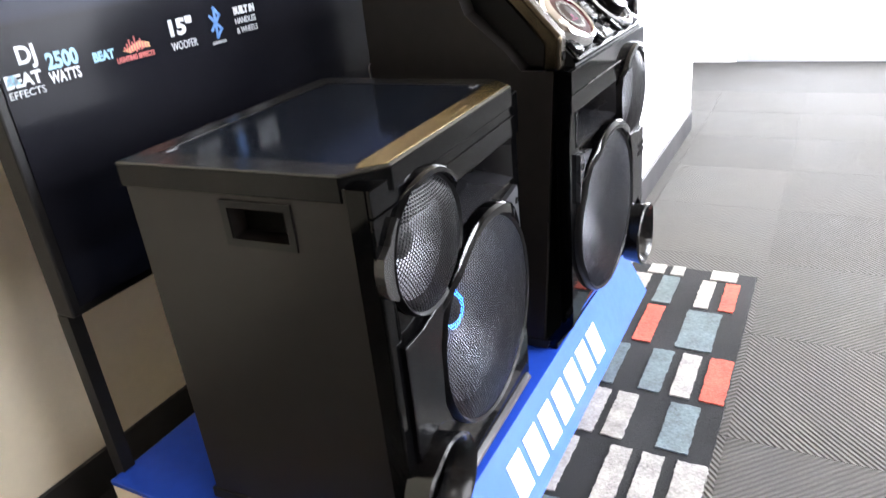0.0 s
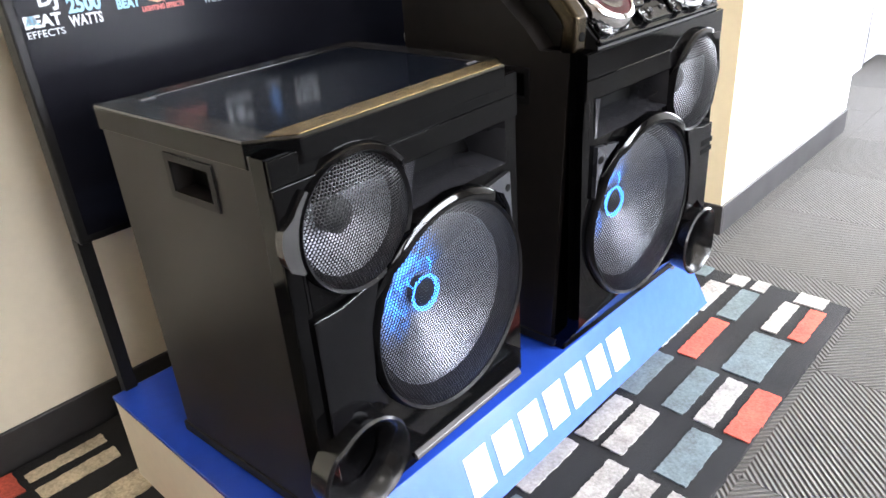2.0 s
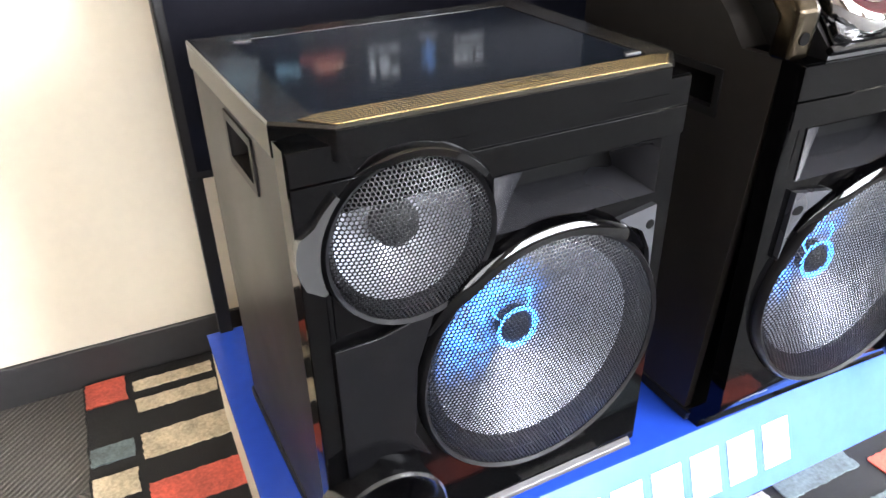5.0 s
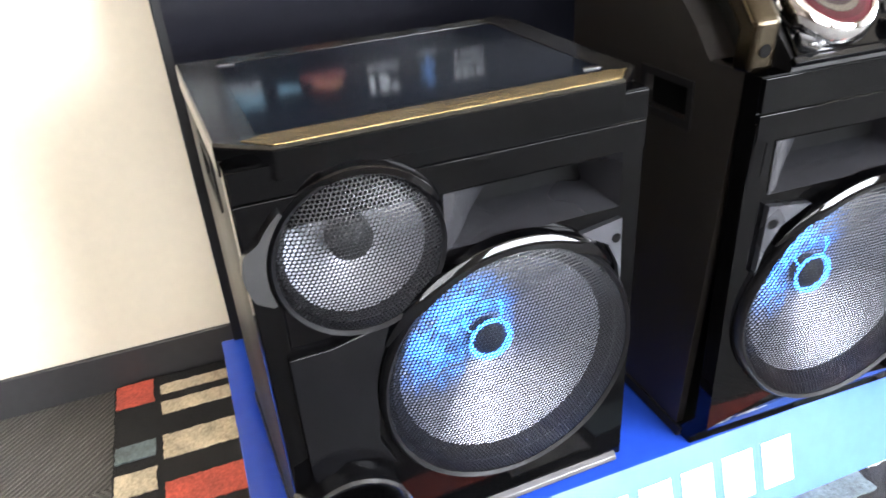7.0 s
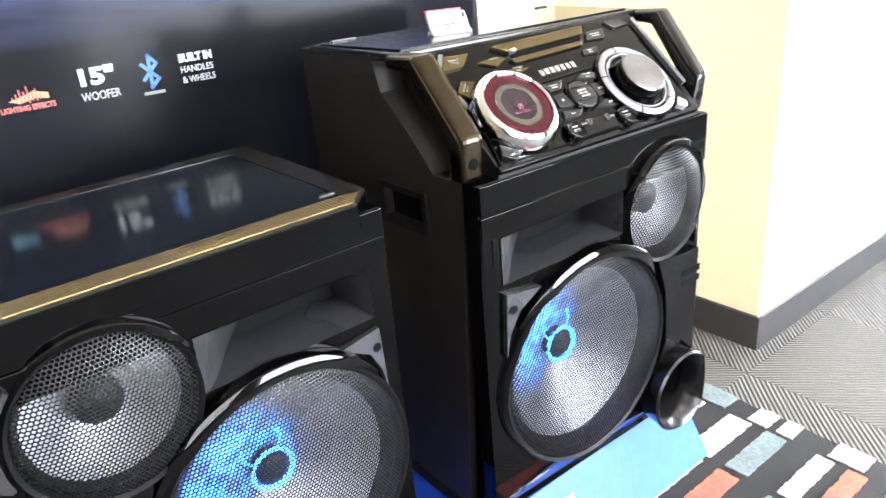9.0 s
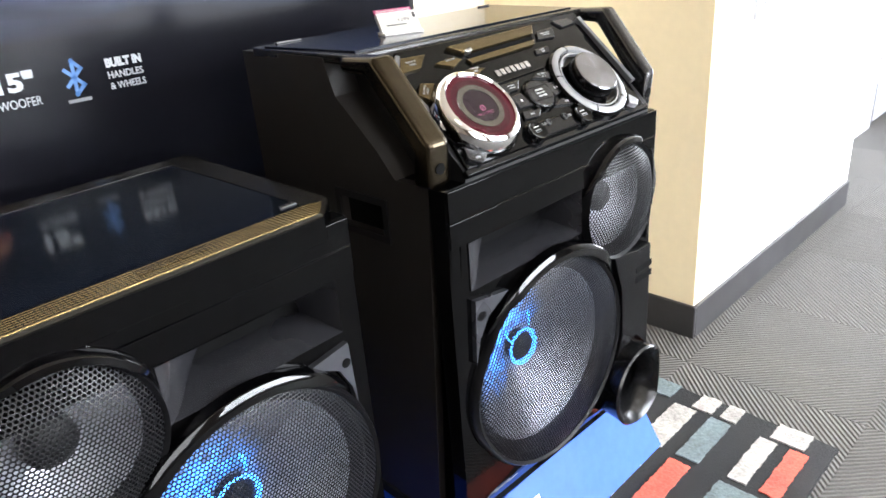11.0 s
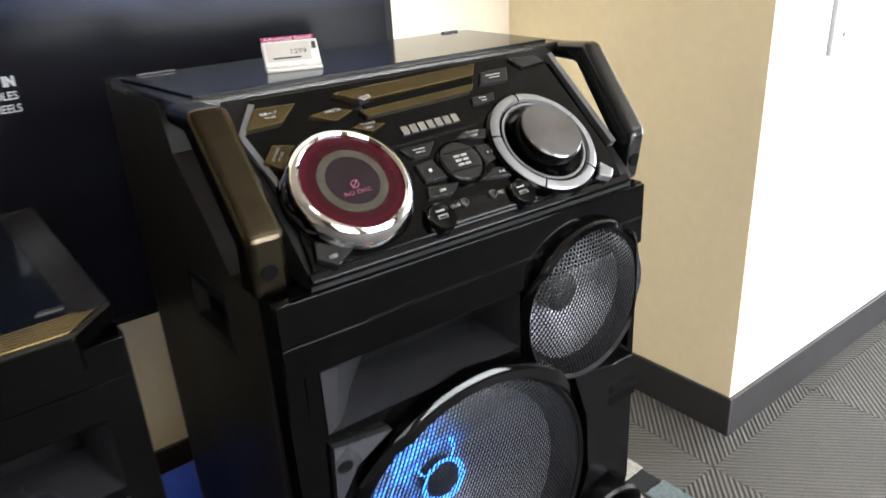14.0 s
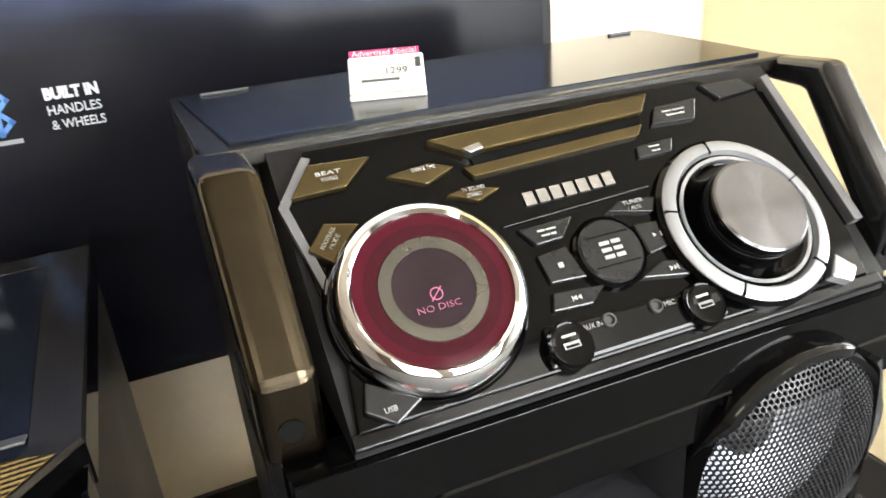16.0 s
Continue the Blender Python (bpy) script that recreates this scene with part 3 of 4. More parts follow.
def cabinet(ob, W, D, top, hand):
    """The board box behind the front, with a hand hole in its left side."""
    e = W / 2
    if hand:
        y0, y1, z0, z1 = 0.136, 0.240, 0.562, 0.612
        hole = [(y0, z0), (y1, z0), (y1, z1), (y0, z1)]
        b = plate([(0.03, 0.0), (D, 0.0), (D, top), (0.03, top)], [hole], 0.0, 0.015)
        b.transform(Matrix(((0, 1, 0, -e), (1, 0, 0, 0), (0, 0, 1, 0), (0, 0, 0, 1))))
        part("side", b, M_VINYL, ob, "black vinyl side with a grip hole")
        # black block for the shade behind the grip hole
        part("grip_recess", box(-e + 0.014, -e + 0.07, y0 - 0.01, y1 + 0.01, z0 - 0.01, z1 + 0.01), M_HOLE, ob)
        fr = box(-e - 0.003, -e + 0.001, y0 - 0.012, y0, z0 - 0.012, z1 + 0.012)
        box(-e - 0.003, -e + 0.001, y1, y1 + 0.012, z0 - 0.012, z1 + 0.012, bm=fr)
        box(-e - 0.003, -e + 0.001, y0, y1, z0 - 0.012, z0, bm=fr)
        box(-e - 0.003, -e + 0.001, y0, y1, z1, z1 + 0.012, bm=fr)
        part("grip_rim", fr, M_MATTE, ob)
    else:
        part("side", box(-e, -e + 0.015, 0.03, D, 0, top), M_VINYL, ob, "black vinyl side")
    part("side", box(e - 0.015, e, 0.03, D, 0, top), M_VINYL, ob, "black vinyl side")
    part("back", box(-e + 0.015, e - 0.015, D - 0.015, D, 0, top), M_VINYL, ob)
    part("bottom", box(-e - 0.004, e + 0.004, 0.02, D + 0.01, -0.012, 0.012, 0.003), M_MATTE, ob)
    for x in (-e + 0.05, e - 0.05):
        for y in (0.06, D - 0.05):
            part("caster", lathe([(0.0, -0.012), (0.02, -0.012), (0.02, 0.012), (0.0, 0.012)], 0, 0, 20), M_RUBBER, ob).location = (x, y, -0.012 - 0.0)


BASE = T + GAP
sub = thing("speaker", pose(-0.482, 0.964, BASE, 0, 0, 91.5), "glossy black party speaker with two round grilles", "speaker", "party speakers")
WS, DS, HS = 0.536, 0.436, 0.652
front(sub, WS, HS, 1)
cabinet(sub, WS, DS, HS, True)
e = WS / 2 + 0.002
outer = [(-e, 0.036), (-e + 0.045, -0.012), (e - 0.045, -0.012), (e, 0.036), (e, DS + 0.008), (-e, DS + 0.008)]
inner = [(-e + 0.036, 0.050), (-e + 0.046, 0.038), (e - 0.046, 0.038), (e - 0.036, 0.050), (e - 0.036, DS - 0.026), (-e + 0.036, DS - 0.026)]
b = bmesh.new()
loops = [[b.verts.new((x, y, z)) for x, y in poly] for poly, z in ((outer, HS - 0.020), (outer, HS + 0.017), ([(x * 0.992, y + (0.003 if y < 0.1 else -0.003)) for x, y in outer], HS + 0.020), (inner, HS + 0.018), (inner, HS + 0.0165))]
for p, q in zip(loops[1:], loops[2:]):
    for k in range(6):
        b.faces.new((p[k], p[(k + 1) % 6], q[(k + 1) % 6], q[k]))
part("top_frame", b, M_FRAMETOP, sub, "dark glossy top frame with cut corners")
part("fascia", prism(outer, HS - 0.020, HS + 0.0165, "z", 0.0015), M_GLOSS, sub, "glossy black fascia under the top frame")
panel = [(x * 0.997, y + (0.0005 if y < 0.1 else -0.0005)) for x, y in inner]
part("top_panel", prism(panel, HS + 0.014, HS + 0.0172, "z"), M_TOP, sub, "mirror-gloss black top panel")
strip = [(-e + 0.047, -0.006), (e - 0.047, -0.006), (e - 0.016, 0.027), (e - 0.047, 0.036), (-e + 0.047, 0.036), (-e + 0.016, 0.027)]
part("trim_strip", prism(strip, HS + 0.0165, HS + 0.0208, "z", 0.0004), M_GOLDSHEEN, sub, "dark patterned metal trim strip with gold sheen in its colour")
for x, y in ((e - 0.050, 0.062), (-e + 0.050, DS - 0.036)):
    part("corner_tab", prism([(x - 0.014, y - 0.005), (x + 0.012, y - 0.006), (x + 0.014, y + 0.004), (x - 0.010, y + 0.005)], HS + 0.0165, HS + 0.0195, "z", 0.001), M_LIP, sub, "small clear corner tab")

for x in (-0.20, 0.20):
    hump = [(DS - 0.002, 0.33), (DS + 0.022, 0.31), (DS + 0.04, 0.24), (DS + 0.045, 0.13), (DS + 0.03, 0.04), (DS - 0.002, 0.02)]
    part("wheel_cover", prism(hump, x - 0.055, x + 0.055, "x", 0.006), M_MATTE, sub, "rounded black wheel cover")
for o in sub.children:  # the box reaches a little past the front on its left and widens to the back
    for v in o.data.vertices:
        if o.location.length < 1e-6 and abs(v.co.x) > 0.262:
            v.co.x += math.copysign(0.010 * max(0.0, v.co.y) / 0.43, v.co.x) - (0.013 if v.co.x < 0 else 0.0)
main = thing("speaker", pose(-0.4145, 1.650, BASE, 0, 0, 88.5), "glossy black party speaker with a sloping control console", "speaker", "party speakers")
WM, DM, HM = 0.565, 0.47, 0.66
front(main, WM, HM, -1)
cabinet(main, WM, DM, HM, True)
A, B = (0.0, 0.675), (0.172, 0.832)
e = WM / 2
# upper body under console and top
prof = [(0.0, HM), A, B, (DM, 0.832), (DM, HM)]
part("upper_body", prism(prof, -0.245, 0.245, "x"), M_MATTE, main)
for sgn in (-1, 1):
    a, b = sorted((sgn * 0.245, sgn * e))
    part("shoulder", prism([(0.10, HM), (0.135, 0.70), (0.22, 0.775), (0.24, 0.832), (DM, 0.832), (DM, HM)], a, b, "x"), M_VINYL, main, "black vinyl shoulder")
    a, b = (-0.292, -0.254) if sgn < 0 else (0.262, e + 0.010)
    bar_out = [(0.014, 0.660), (0.010, 0.728), (0.112, 0.840), (0.19, 0.837), (0.19, 0.815), (0.135, 0.812), (0.046, 0.713), (0.052, 0.660)]
    h = part("handle", prism(bar_out, a, b, "x", 0.009, 4), M_HANDLE_SHEEN if sgn < 0 else M_SIDEBAR, main, "chunky black carrying handle, warm sheen painted on the left one")
    part("bolt_hole", lathe([(0.0, 0.0108), (0.0085, 0.0108), (0.0085, 0.014)], (a + b) / 2, 0.69, 20), M_HOLE, h)
top = [(-e + 0.002, 0.172), (e - 0.002, 0.172), (e + 0.022, DM - 0.035), (e + 0.012, DM - 0.025), (-e + 0.010, DM - 0.025), (-e, DM - 0.035)]
part("top_frame", prism(top, 0.824, 0.838, "z", 0.002), M_FRAMETOP, main)
top = [(-e + 0.022, 0.190), (e - 0.022, 0.190), (e - 0.008, DM - 0.060), (e - 0.018, DM - 0.052), (-e + 0.018, DM - 0.052), (-e + 0.008, DM - 0.060)]
part("top_panel", prism(top, 0.836, 0.841, "z", 0.001), M_TOP, main, "mirror-gloss black top panel")
for x in (-e + 0.040, e - 0.040):
    part("corner_tab", box(x - 0.016, x + 0.016, DM - 0.066, DM - 0.060, 0.841, 0.844, 0.001), M_LIP, main, "small clear corner tab")

for o in main.children:  # the foot of the tall speaker draws back behind the edge of the plinth
    if o.name.split(".")[0] in ("baffle", "foot_rail", "bottom", "side", "corner_post", "lower_panel"):
        for v in o.data.vertices:
            if v.co.z < 0.06 and v.co.y < 0.10:
                v.co.y += 0.046 * min(1.0, (0.06 - v.co.z) / 0.06)
for o in main.children_recursive:  # the left front corner stands out a little, the right one draws in below the handle, and the left side widens to the back
    for v in o.data.vertices if o.location.length < 1e-6 else ():
        if v.co.x < -0.235:
            v.co.x -= (0.012 * max(0.0, min(1.0, 1 - v.co.y / 0.43)) + 0.024 * max(0.0, min(1.0, v.co.y / 0.43))) * min(1.0, (-v.co.x - 0.235) / 0.03)
        elif v.co.x > 0.235:
            v.co.x -= 0.022 * max(0.0, min(1.0, (0.80 - v.co.z) / 0.12)) * max(0.0, min(1.0, 1.15 - v.co.y / 0.43)) * min(1.0, (v.co.x - 0.235) / 0.03)

# ---- console of the tall speaker ----
SD = Vector((0, B[0] - A[0], B[1] - A[1]))
SLEN = SD.length
SD.normalize()
ND = Vector((0, -SD.z, SD.y))
MC = Matrix.Identity(4)
MC.col[0].xyz, MC.col[1].xyz, MC.col[2].xyz, MC.col[3].xyz = (1, 0, 0), -ND, SD, (0, A[0], A[1])
M_RED = plain("red_lit_glass", (0.02, 0.002, 0.005), 0.08, emit=(0.5, 0.002, 0.035), power=0.065, spec=0.2)
M_DEEPRED = plain("deep_red_glass", (0.015, 0.002, 0.004), 0.08, emit=(0.45, 0.003, 0.04), power=0.045, spec=0.2)
M_DISPLAY = plain("dark_display_glass", (0.012, 0.008, 0.01), 0.06, emit=(0.3, 0.02, 0.06), power=0.015, spec=0.2)
M_RINGGREY = plain("grey_ring_glass", (0.085, 0.078, 0.066), 0.2, metal=0.7, var=0.1)
M_PINK = plain("pink_display_segment", (0.2, 0.05, 0.1), 0.5, emit=(0.8, 0.2, 0.42), power=0.22)
M_PRINT = plain("pale_grey_print", (0.22, 0.22, 0.215), 0.5, var=0.05)
# glossy dark plastic, bronzed in its base for the warm light it reflects
M_WARMSHEEN = plain("black_plastic_warm_sheen", (0.085, 0.063, 0.029), 0.17, metal=0.85, var=0.2)
M_BUTTON = plain("dark_button_plastic", (0.009, 0.009, 0.0095), 0.2, var=0.15, spec=0.3)


def con(name, bm, mat, label="", smooth=False, parent=None):
    """A part of the console: x across, y into it, z up its slope."""
    bm.transform(MC)
    return part(name, bm, mat, parent or main, label, smooth)


panel = [(-0.245, 0.002), (0.215, 0.002), (0.224, 0.05), (0.224, 0.20), (0.155, 0.226), (-0.222, 0.226), (-0.250, 0.18), (-0.238, 0.06)]
con("console_panel", prism(panel, -0.006, 0.004, "y", 0.002), M_GLOSS, "glossy black control panel")
con("console_lip", box(-0.25, 0.228, -0.005, 0.006, -0.008, 0.003, 0.002), M_SATIN)
trim = [(-0.254, 0.178), (-0.226, 0.218), (-0.220, 0.215), (-0.2465, 0.1765), (-0.232, 0.10), (-0.238, 0.10)]
con("edge_trim", prism(trim, -0.009, -0.002, "y"), M_TRIM, "thin dull silver edge trim")
con("edge_trim", prism([(0.222, 0.212), (0.232, 0.214), (0.238, 0.05), (0.228, 0.05)], -0.013, -0.002, "y", 0.001), M_TRIM, "thin dull silver edge trim")
# disc slot
con("disc_tray", prism([(-0.127, 0.210), (0.093, 0.217), (0.078, 0.198), (-0.096, 0.191)], -0.014, 0.0, "y", 0.002), M_WARMSHEEN, "disc tray front with warm reflection in its colour")
con("tray_tab", prism([(-0.101, 0.195), (-0.084, 0.198), (-0.082, 0.192), (-0.094, 0.189)], -0.016, -0.006, "y", 0.001), M_BRUSHED)
con("panel_ridge", prism([(-0.092, 0.1235), (0.050, 0.1300), (0.052, 0.1280), (-0.090, 0.1215)], -0.0085, -0.004, "y", 0.0008), M_SATIN)
con("disc_slot", prism([(-0.094, 0.190), (0.077, 0.197), (0.073, 0.189), (-0.092, 0.182)], -0.0085, 0.0, "y"), M_HOLE, "black strip for the shade in the disc slot")
con("slot_sill", prism([(-0.104, 0.180), (0.074, 0.188), (0.064, 0.177), (-0.097, 0.170)], -0.011, 0.0, "y", 0.001), M_WARMSHEEN)
# buttons: outline, height, and the size of the mark printed on them
BUTTONS = (
    ([(-0.244, 0.182), (-0.224, 0.209), (-0.174, 0.207), (-0.200, 0.184)], 0.011, 0.020),
    ([(-0.168, 0.186), (-0.130, 0.191), (-0.110, 0.183), (-0.137, 0.172)], 0.011, 0.022),
    ([(-0.126, 0.159), (-0.106, 0.163), (-0.079, 0.156), (-0.101, 0.148)], 0.011, 0.014),
    ([(0.095, 0.203), (0.143, 0.205), (0.130, 0.183), (0.083, 0.185)], 0.010, 0.026),
    ([(0.058, 0.168), (0.098, 0.170), (0.090, 0.156), (0.054, 0.156)], 0.009, 0.012),
    ([(0.153, 0.218), (0.200, 0.217), (0.214, 0.203), (0.168, 0.199)], 0.010, 0.0),
    ([(-0.081, 0.117), (-0.030, 0.118), (-0.046, 0.101), (-0.070, 0.100)], 0.010, 0.018),
    ([(0.000, 0.114), (0.016, 0.121), (0.052, 0.118), (0.042, 0.104)], 0.010, 0.016),
    ([(0.018, 0.098), (0.050, 0.096), (0.050, 0.074), (0.020, 0.069)], 0.010, 0.010),
    ([(-0.074, 0.092), (-0.047, 0.094), (-0.040, 0.065), (-0.072, 0.067)], 0.010, 0.006),
    ([(-0.074, 0.060), (-0.028, 0.056), (-0.046, 0.043), (-0.080, 0.045)], 0.010, 0.010),
    ([(0.002, 0.052), (0.028, 0.062), (0.062, 0.056), (0.048, 0.044)], 0.010, 0.010),
    ([(-0.243, 0.137), (-0.226, 0.156), (-0.200, 0.150), (-0.226, 0.122)], 0.014, 0.016),
    ([(-0.232, 0.034), (-0.197, 0.012), (-0.219, 0.000), (-0.238, 0.014)], 0.013, 0.0),
)
READ = {0: ("BEAT", "WAVING"), 1: ("DANCE TIME",), 2: ("TV SOUND", "CONNECT"), 12: ("FOOTBALL", "MODE"), 7: ("TUNER", "/ AUX")}
SIGNS = {8: "play", 9: "stop", 10: "back", 11: "next"}


def arrow(x, z, d):
    return prism([(x, z - 0.0022), (x, z + 0.0022), (x + 0.0036 * d, z)], -0.0104, -0.009, "y")


for k, (outline, high, mark) in enumerate(BUTTONS):
    bt = con("button", prism(outline, -high, -0.004, "y", 0.0015), M_WARMSHEEN if k in (0, 1, 2, 12) else M_BUTTON, "dark angular push button")
    cx, cz = sum(p[0] for p in outline) / 4, sum(p[1] for p in outline) / 4
    if k in READ:
        tilt = 50 if k == 12 else 0
        for n, text in enumerate(READ[k]):
            words("printed_text", text, MC @ pose(cx, -high - 0.0003, cz, 0, -tilt, 0) @ pose(-0.010 + 0.003 * n, 0, 0.0015 - 0.0055 * n, 90, 0, 0), 0.005, M_PRINT, bt, width=0.020 - 0.007 * n, depth=0.0002)
    elif k in SIGNS:
        sign = SIGNS[k]
        if sign == "stop":
            con("printed_sign", box(cx - 0.0022, cx + 0.0022, -0.0104, -0.009, cz - 0.0022, cz + 0.0022), M_PRINT, parent=bt)
        else:
            d = -1 if sign == "back" else 1
            con("printed_sign", arrow(cx - 0.004 * d, cz, d), M_PRINT, parent=bt)
            if sign != "play":
                con("printed_sign", arrow(cx, cz, d), M_PRINT, parent=bt)
            con("printed_sign", box(cx + 0.0038 * d - 0.0005, cx + 0.0038 * d + 0.0005, -0.0104, -0.009, cz - 0.0022, cz + 0.0022), M_PRINT, parent=bt)
    elif mark:
        for x0, x1, dz in ((-0.5, -0.12, 0.0022), (-0.06, 0.44, 0.0022), (-0.38, 0.05, -0.0022), (0.11, 0.36, -0.0022)):
            con("printed_bar", box(cx + x0 * mark, cx + x1 * mark, -high - 0.0004, -high + 0.001, cz + dz - 0.0008, cz + dz + 0.0008), M_PRINT, parent=bt)
words("printed_text", "USB", MC @ pose(-0.225, -0.0135, 0.009, 90, 0, 0), 0.0055, M_PRINT, main)
for k in range(7):
    con("printed_block", box(-0.063 + 0.0127 * k, -0.0535 + 0.0127 * k, -0.0075, -0.004, 0.136 + 0.0004 * k, 0.148 + 0.0004 * k), M_BRUSHED, "small silver printed block")
# display dial
DC = (-0.169, 0.080)
dial = con("display_dial", lathe([(0.0765, -0.004), (0.0765, -0.008), (0.0745, -0.010)], *DC, 96), M_GLOSS, "round chrome-ringed display dial", True)
con("chrome_ring", lathe([(0.0735, -0.006), (0.0730, -0.018), (0.0710, -0.027), (0.0660, -0.0345), (0.0610, -0.0365), (0.0585, -0.034), (0.0580, -0.028)], *DC, 96), M_CHROME, "polished chrome ring", True, dial)
con("lit_glass", lathe([(0.0590, -0.0315), (0.0500, -0.0316)], *DC, 64), M_RED, "red lit glass", False, dial)
con("tinted_glass", lathe([(0.0501, -0.0316), (0.0375, -0.0317)], *DC, 64), M_DEEPRED, "dark red glass", False, dial)
con("grey_ring", lathe([(0.0400, -0.0317), (0.0395, -0.0327), (0.0305, -0.0327), (0.030, -0.0315)], *DC, 64), M_RINGGREY, "", True, dial)
con("display_glass", lathe([(0.0308, -0.0320), (0.0, -0.0322)], *DC, 48), M_DISPLAY, "dark display glass", False, dial)
words("display_text", "NO DISC", MC @ pose(DC[0] - 0.017, -0.0324, DC[1] - 0.017, 90, 0, 0), 0.0070, M_PINK, dial, width=0.032, bold=-0.00018, depth=0.0002)
b = lathe([(0.0048, -0.0322), (0.0048, -0.0326), (0.0041, -0.0326), (0.0041, -0.0322)], DC[0], DC[1] - 0.005, 24)
con("display_symbol", b, M_PINK, "", False, dial)
b = box(-0.0065, 0.0065, -0.0326, -0.0322, -0.0004, 0.0004)
b.transform(pose(DC[0], 0, DC[1] - 0.005, 0, -45, 0))
con("display_stroke", b, M_PINK, "", False, dial)
# volume wheel
KC = (0.119, 0.077)
wheel = con("volume_dial", lathe([(0.080, -0.004), (0.080, -0.012), (0.0765, -0.016)], *KC, 96), M_GLOSS, "large volume dial with a silver ring", True)
con("silver_ring", lathe([(0.0775, -0.012), (0.0765, -0.017), (0.072, -0.0195), (0.0655, -0.0190), (0.063, -0.015)], *KC, 96), M_SILVER, "silver ring", True, wheel)
con("dish", lathe([(0.0635, -0.015), (0.0620, -0.0145), (0.0610, -0.0160)], *KC, 64), M_GLOSS, "", True, wheel)
con("inner_ring", lathe([(0.0612, -0.0150), (0.0605, -0.0170), (0.0575, -0.0165), (0.0560, -0.0120)], *KC, 64), M_SILVER, "thin silver inner ring", True, wheel)
con("dish", lathe([(0.0562, -0.0120), (0.050, -0.009), (0.040, -0.008)], *KC, 64), M_GLOSS, "", True, wheel)
for k in range(5):
    a = radians(20 + 72 * k)
    b = box(0.0640, 0.0770, -0.0200, -0.014, -0.0006, 0.0006)
    b.transform(pose(KC[0], 0, KC[1], 0, -math.degrees(a), 0))
    con("ring_seam", b, M_HOLE, "", False, wheel)
M_SPUN = plain("spun_aluminium", (0.17, 0.17, 0.178), 0.24, metal=1.0, var=0.05)
nt = M_SPUN.node_tree
tan = nt.nodes.new("ShaderNodeTangent")
tan.direction_type, tan.axis = "RADIAL", "Y"
nt.links.new(tan.outputs[0], nt.nodes["Principled BSDF"].inputs["Tangent"])
nt.nodes["Principled BSDF"].inputs["Anisotropic"].default_value = 0.9
nt.nodes["Principled BSDF"].inputs["Anisotropic Rotation"].default_value = 0.25
kn = part("knob", lathe([(0.045, 0.0), (0.0440, -0.026), (0.0425, -0.0285)], 0, 0, 72), M_GLOSS, wheel, "tall gloss black knob", True)
kn.matrix_local = MC @ Matrix.Translation((KC[0], -0.008, KC[1]))
kc = part("knob_cap", lathe([(0.0425, -0.0285), (0.0405, -0.0302), (0.0, -0.0296)], 0, 0, 72), M_SPUN, wheel, "spun aluminium cap", True)
kc.matrix_local = MC @ Matrix.Translation((KC[0], -0.008, KC[1]))
con("lever", prism([(0.184, 0.026), (0.198, 0.010), (0.186, -0.002), (0.168, 0.008)], -0.016, -0.004, "y", 0.002), M_SILVER, "silver corner key")
# centre pad
PC = (-0.013, 0.080)
con("pad_ring", lathe([(0.0315, -0.004), (0.0315, -0.010), (0.0295, -0.0125), (0.0285, -0.010)], *PC, 64), M_GLOSS, "", True)
con("pad", lathe([(0.0285, -0.006), (0.028, -0.0125), (0.026, -0.0145), (0.0, -0.0155)], *PC, 48), M_BUTTON, "round centre pad", True)
for dz in (0.006, 0.0, -0.006):
    for x0, x1 in ((-0.010, -0.001), (0.001, 0.009)):
        con("printed_bar", box(PC[0] + x0, PC[0] + x1, -0.0160, -0.0145, PC[1] + dz - 0.0016, PC[1] + dz + 0.0016), M_PRINT)
for dz in (0.013, -0.013):
    b = box(-0.020, 0.020, -0.0153, -0.0135, -0.0004, 0.0004)
    b.transform(Matrix.Translation((PC[0], 0, PC[1] + dz)))
    con("pad_groove", b, M_HOLE)
# socket bar
bar = [(-0.100, 0.004), (0.062, 0.004), (0.066, 0.030), (-0.094, 0.036)]
con("socket_bar", prism(bar, -0.011, -0.003, "y", 0.003), M_SATIN, "raised bar with sockets")
for cx in (-0.080, 0.041):
    sk = con("usb_socket", lathe([(0.0185, -0.008), (0.0185, -0.015), (0.0165, -0.0175), (0.0145, -0.0165), (0.0, -0.0165)], cx, 0.017, 40), M_GLOSS, "round socket with a usb slot", True)
    con("usb_slot", box(cx - 0.0068, cx + 0.0068, -0.0170, -0.015, 0.0135, 0.0185), M_SILVER, "", False, sk)
    con("usb_tongue", box(cx - 0.0055, cx + 0.0055, -0.0173, -0.015, 0.0143, 0.0162), M_HOLE, "", False, sk)
    con("printed_bar", box(cx - 0.006, cx + 0.006, -0.0170, -0.016, 0.0225, 0.0245), M_PRINT, "", False, sk)
for cx, tx, tw in ((-0.041, -0.064, 0.017), (0.002, 0.010, 0.010)):
    jk = con("jack", lathe([(0.0060, -0.010), (0.0055, -0.0135), (0.0042, -0.0138), (0.0030, -0.0115), (0.0, -0.0115)], cx, 0.027, 24), M_RUBBER, "small round jack", True)
    words("jack_text", "AUX IN" if tw > 0.015 else "MIC", MC @ pose(tx, -0.0112, 0.0245, 90, 0, 0), 0.006, M_PRINT, jk, width=tw, depth=0.0002)
# engraved mark on the lower panel
for dz in (0.0, -0.022):
    part("engraved_bar", box(0.195, 0.252, -0.0146, -0.013, 0.345 + dz, 0.358 + dz), M_HOLE, main)
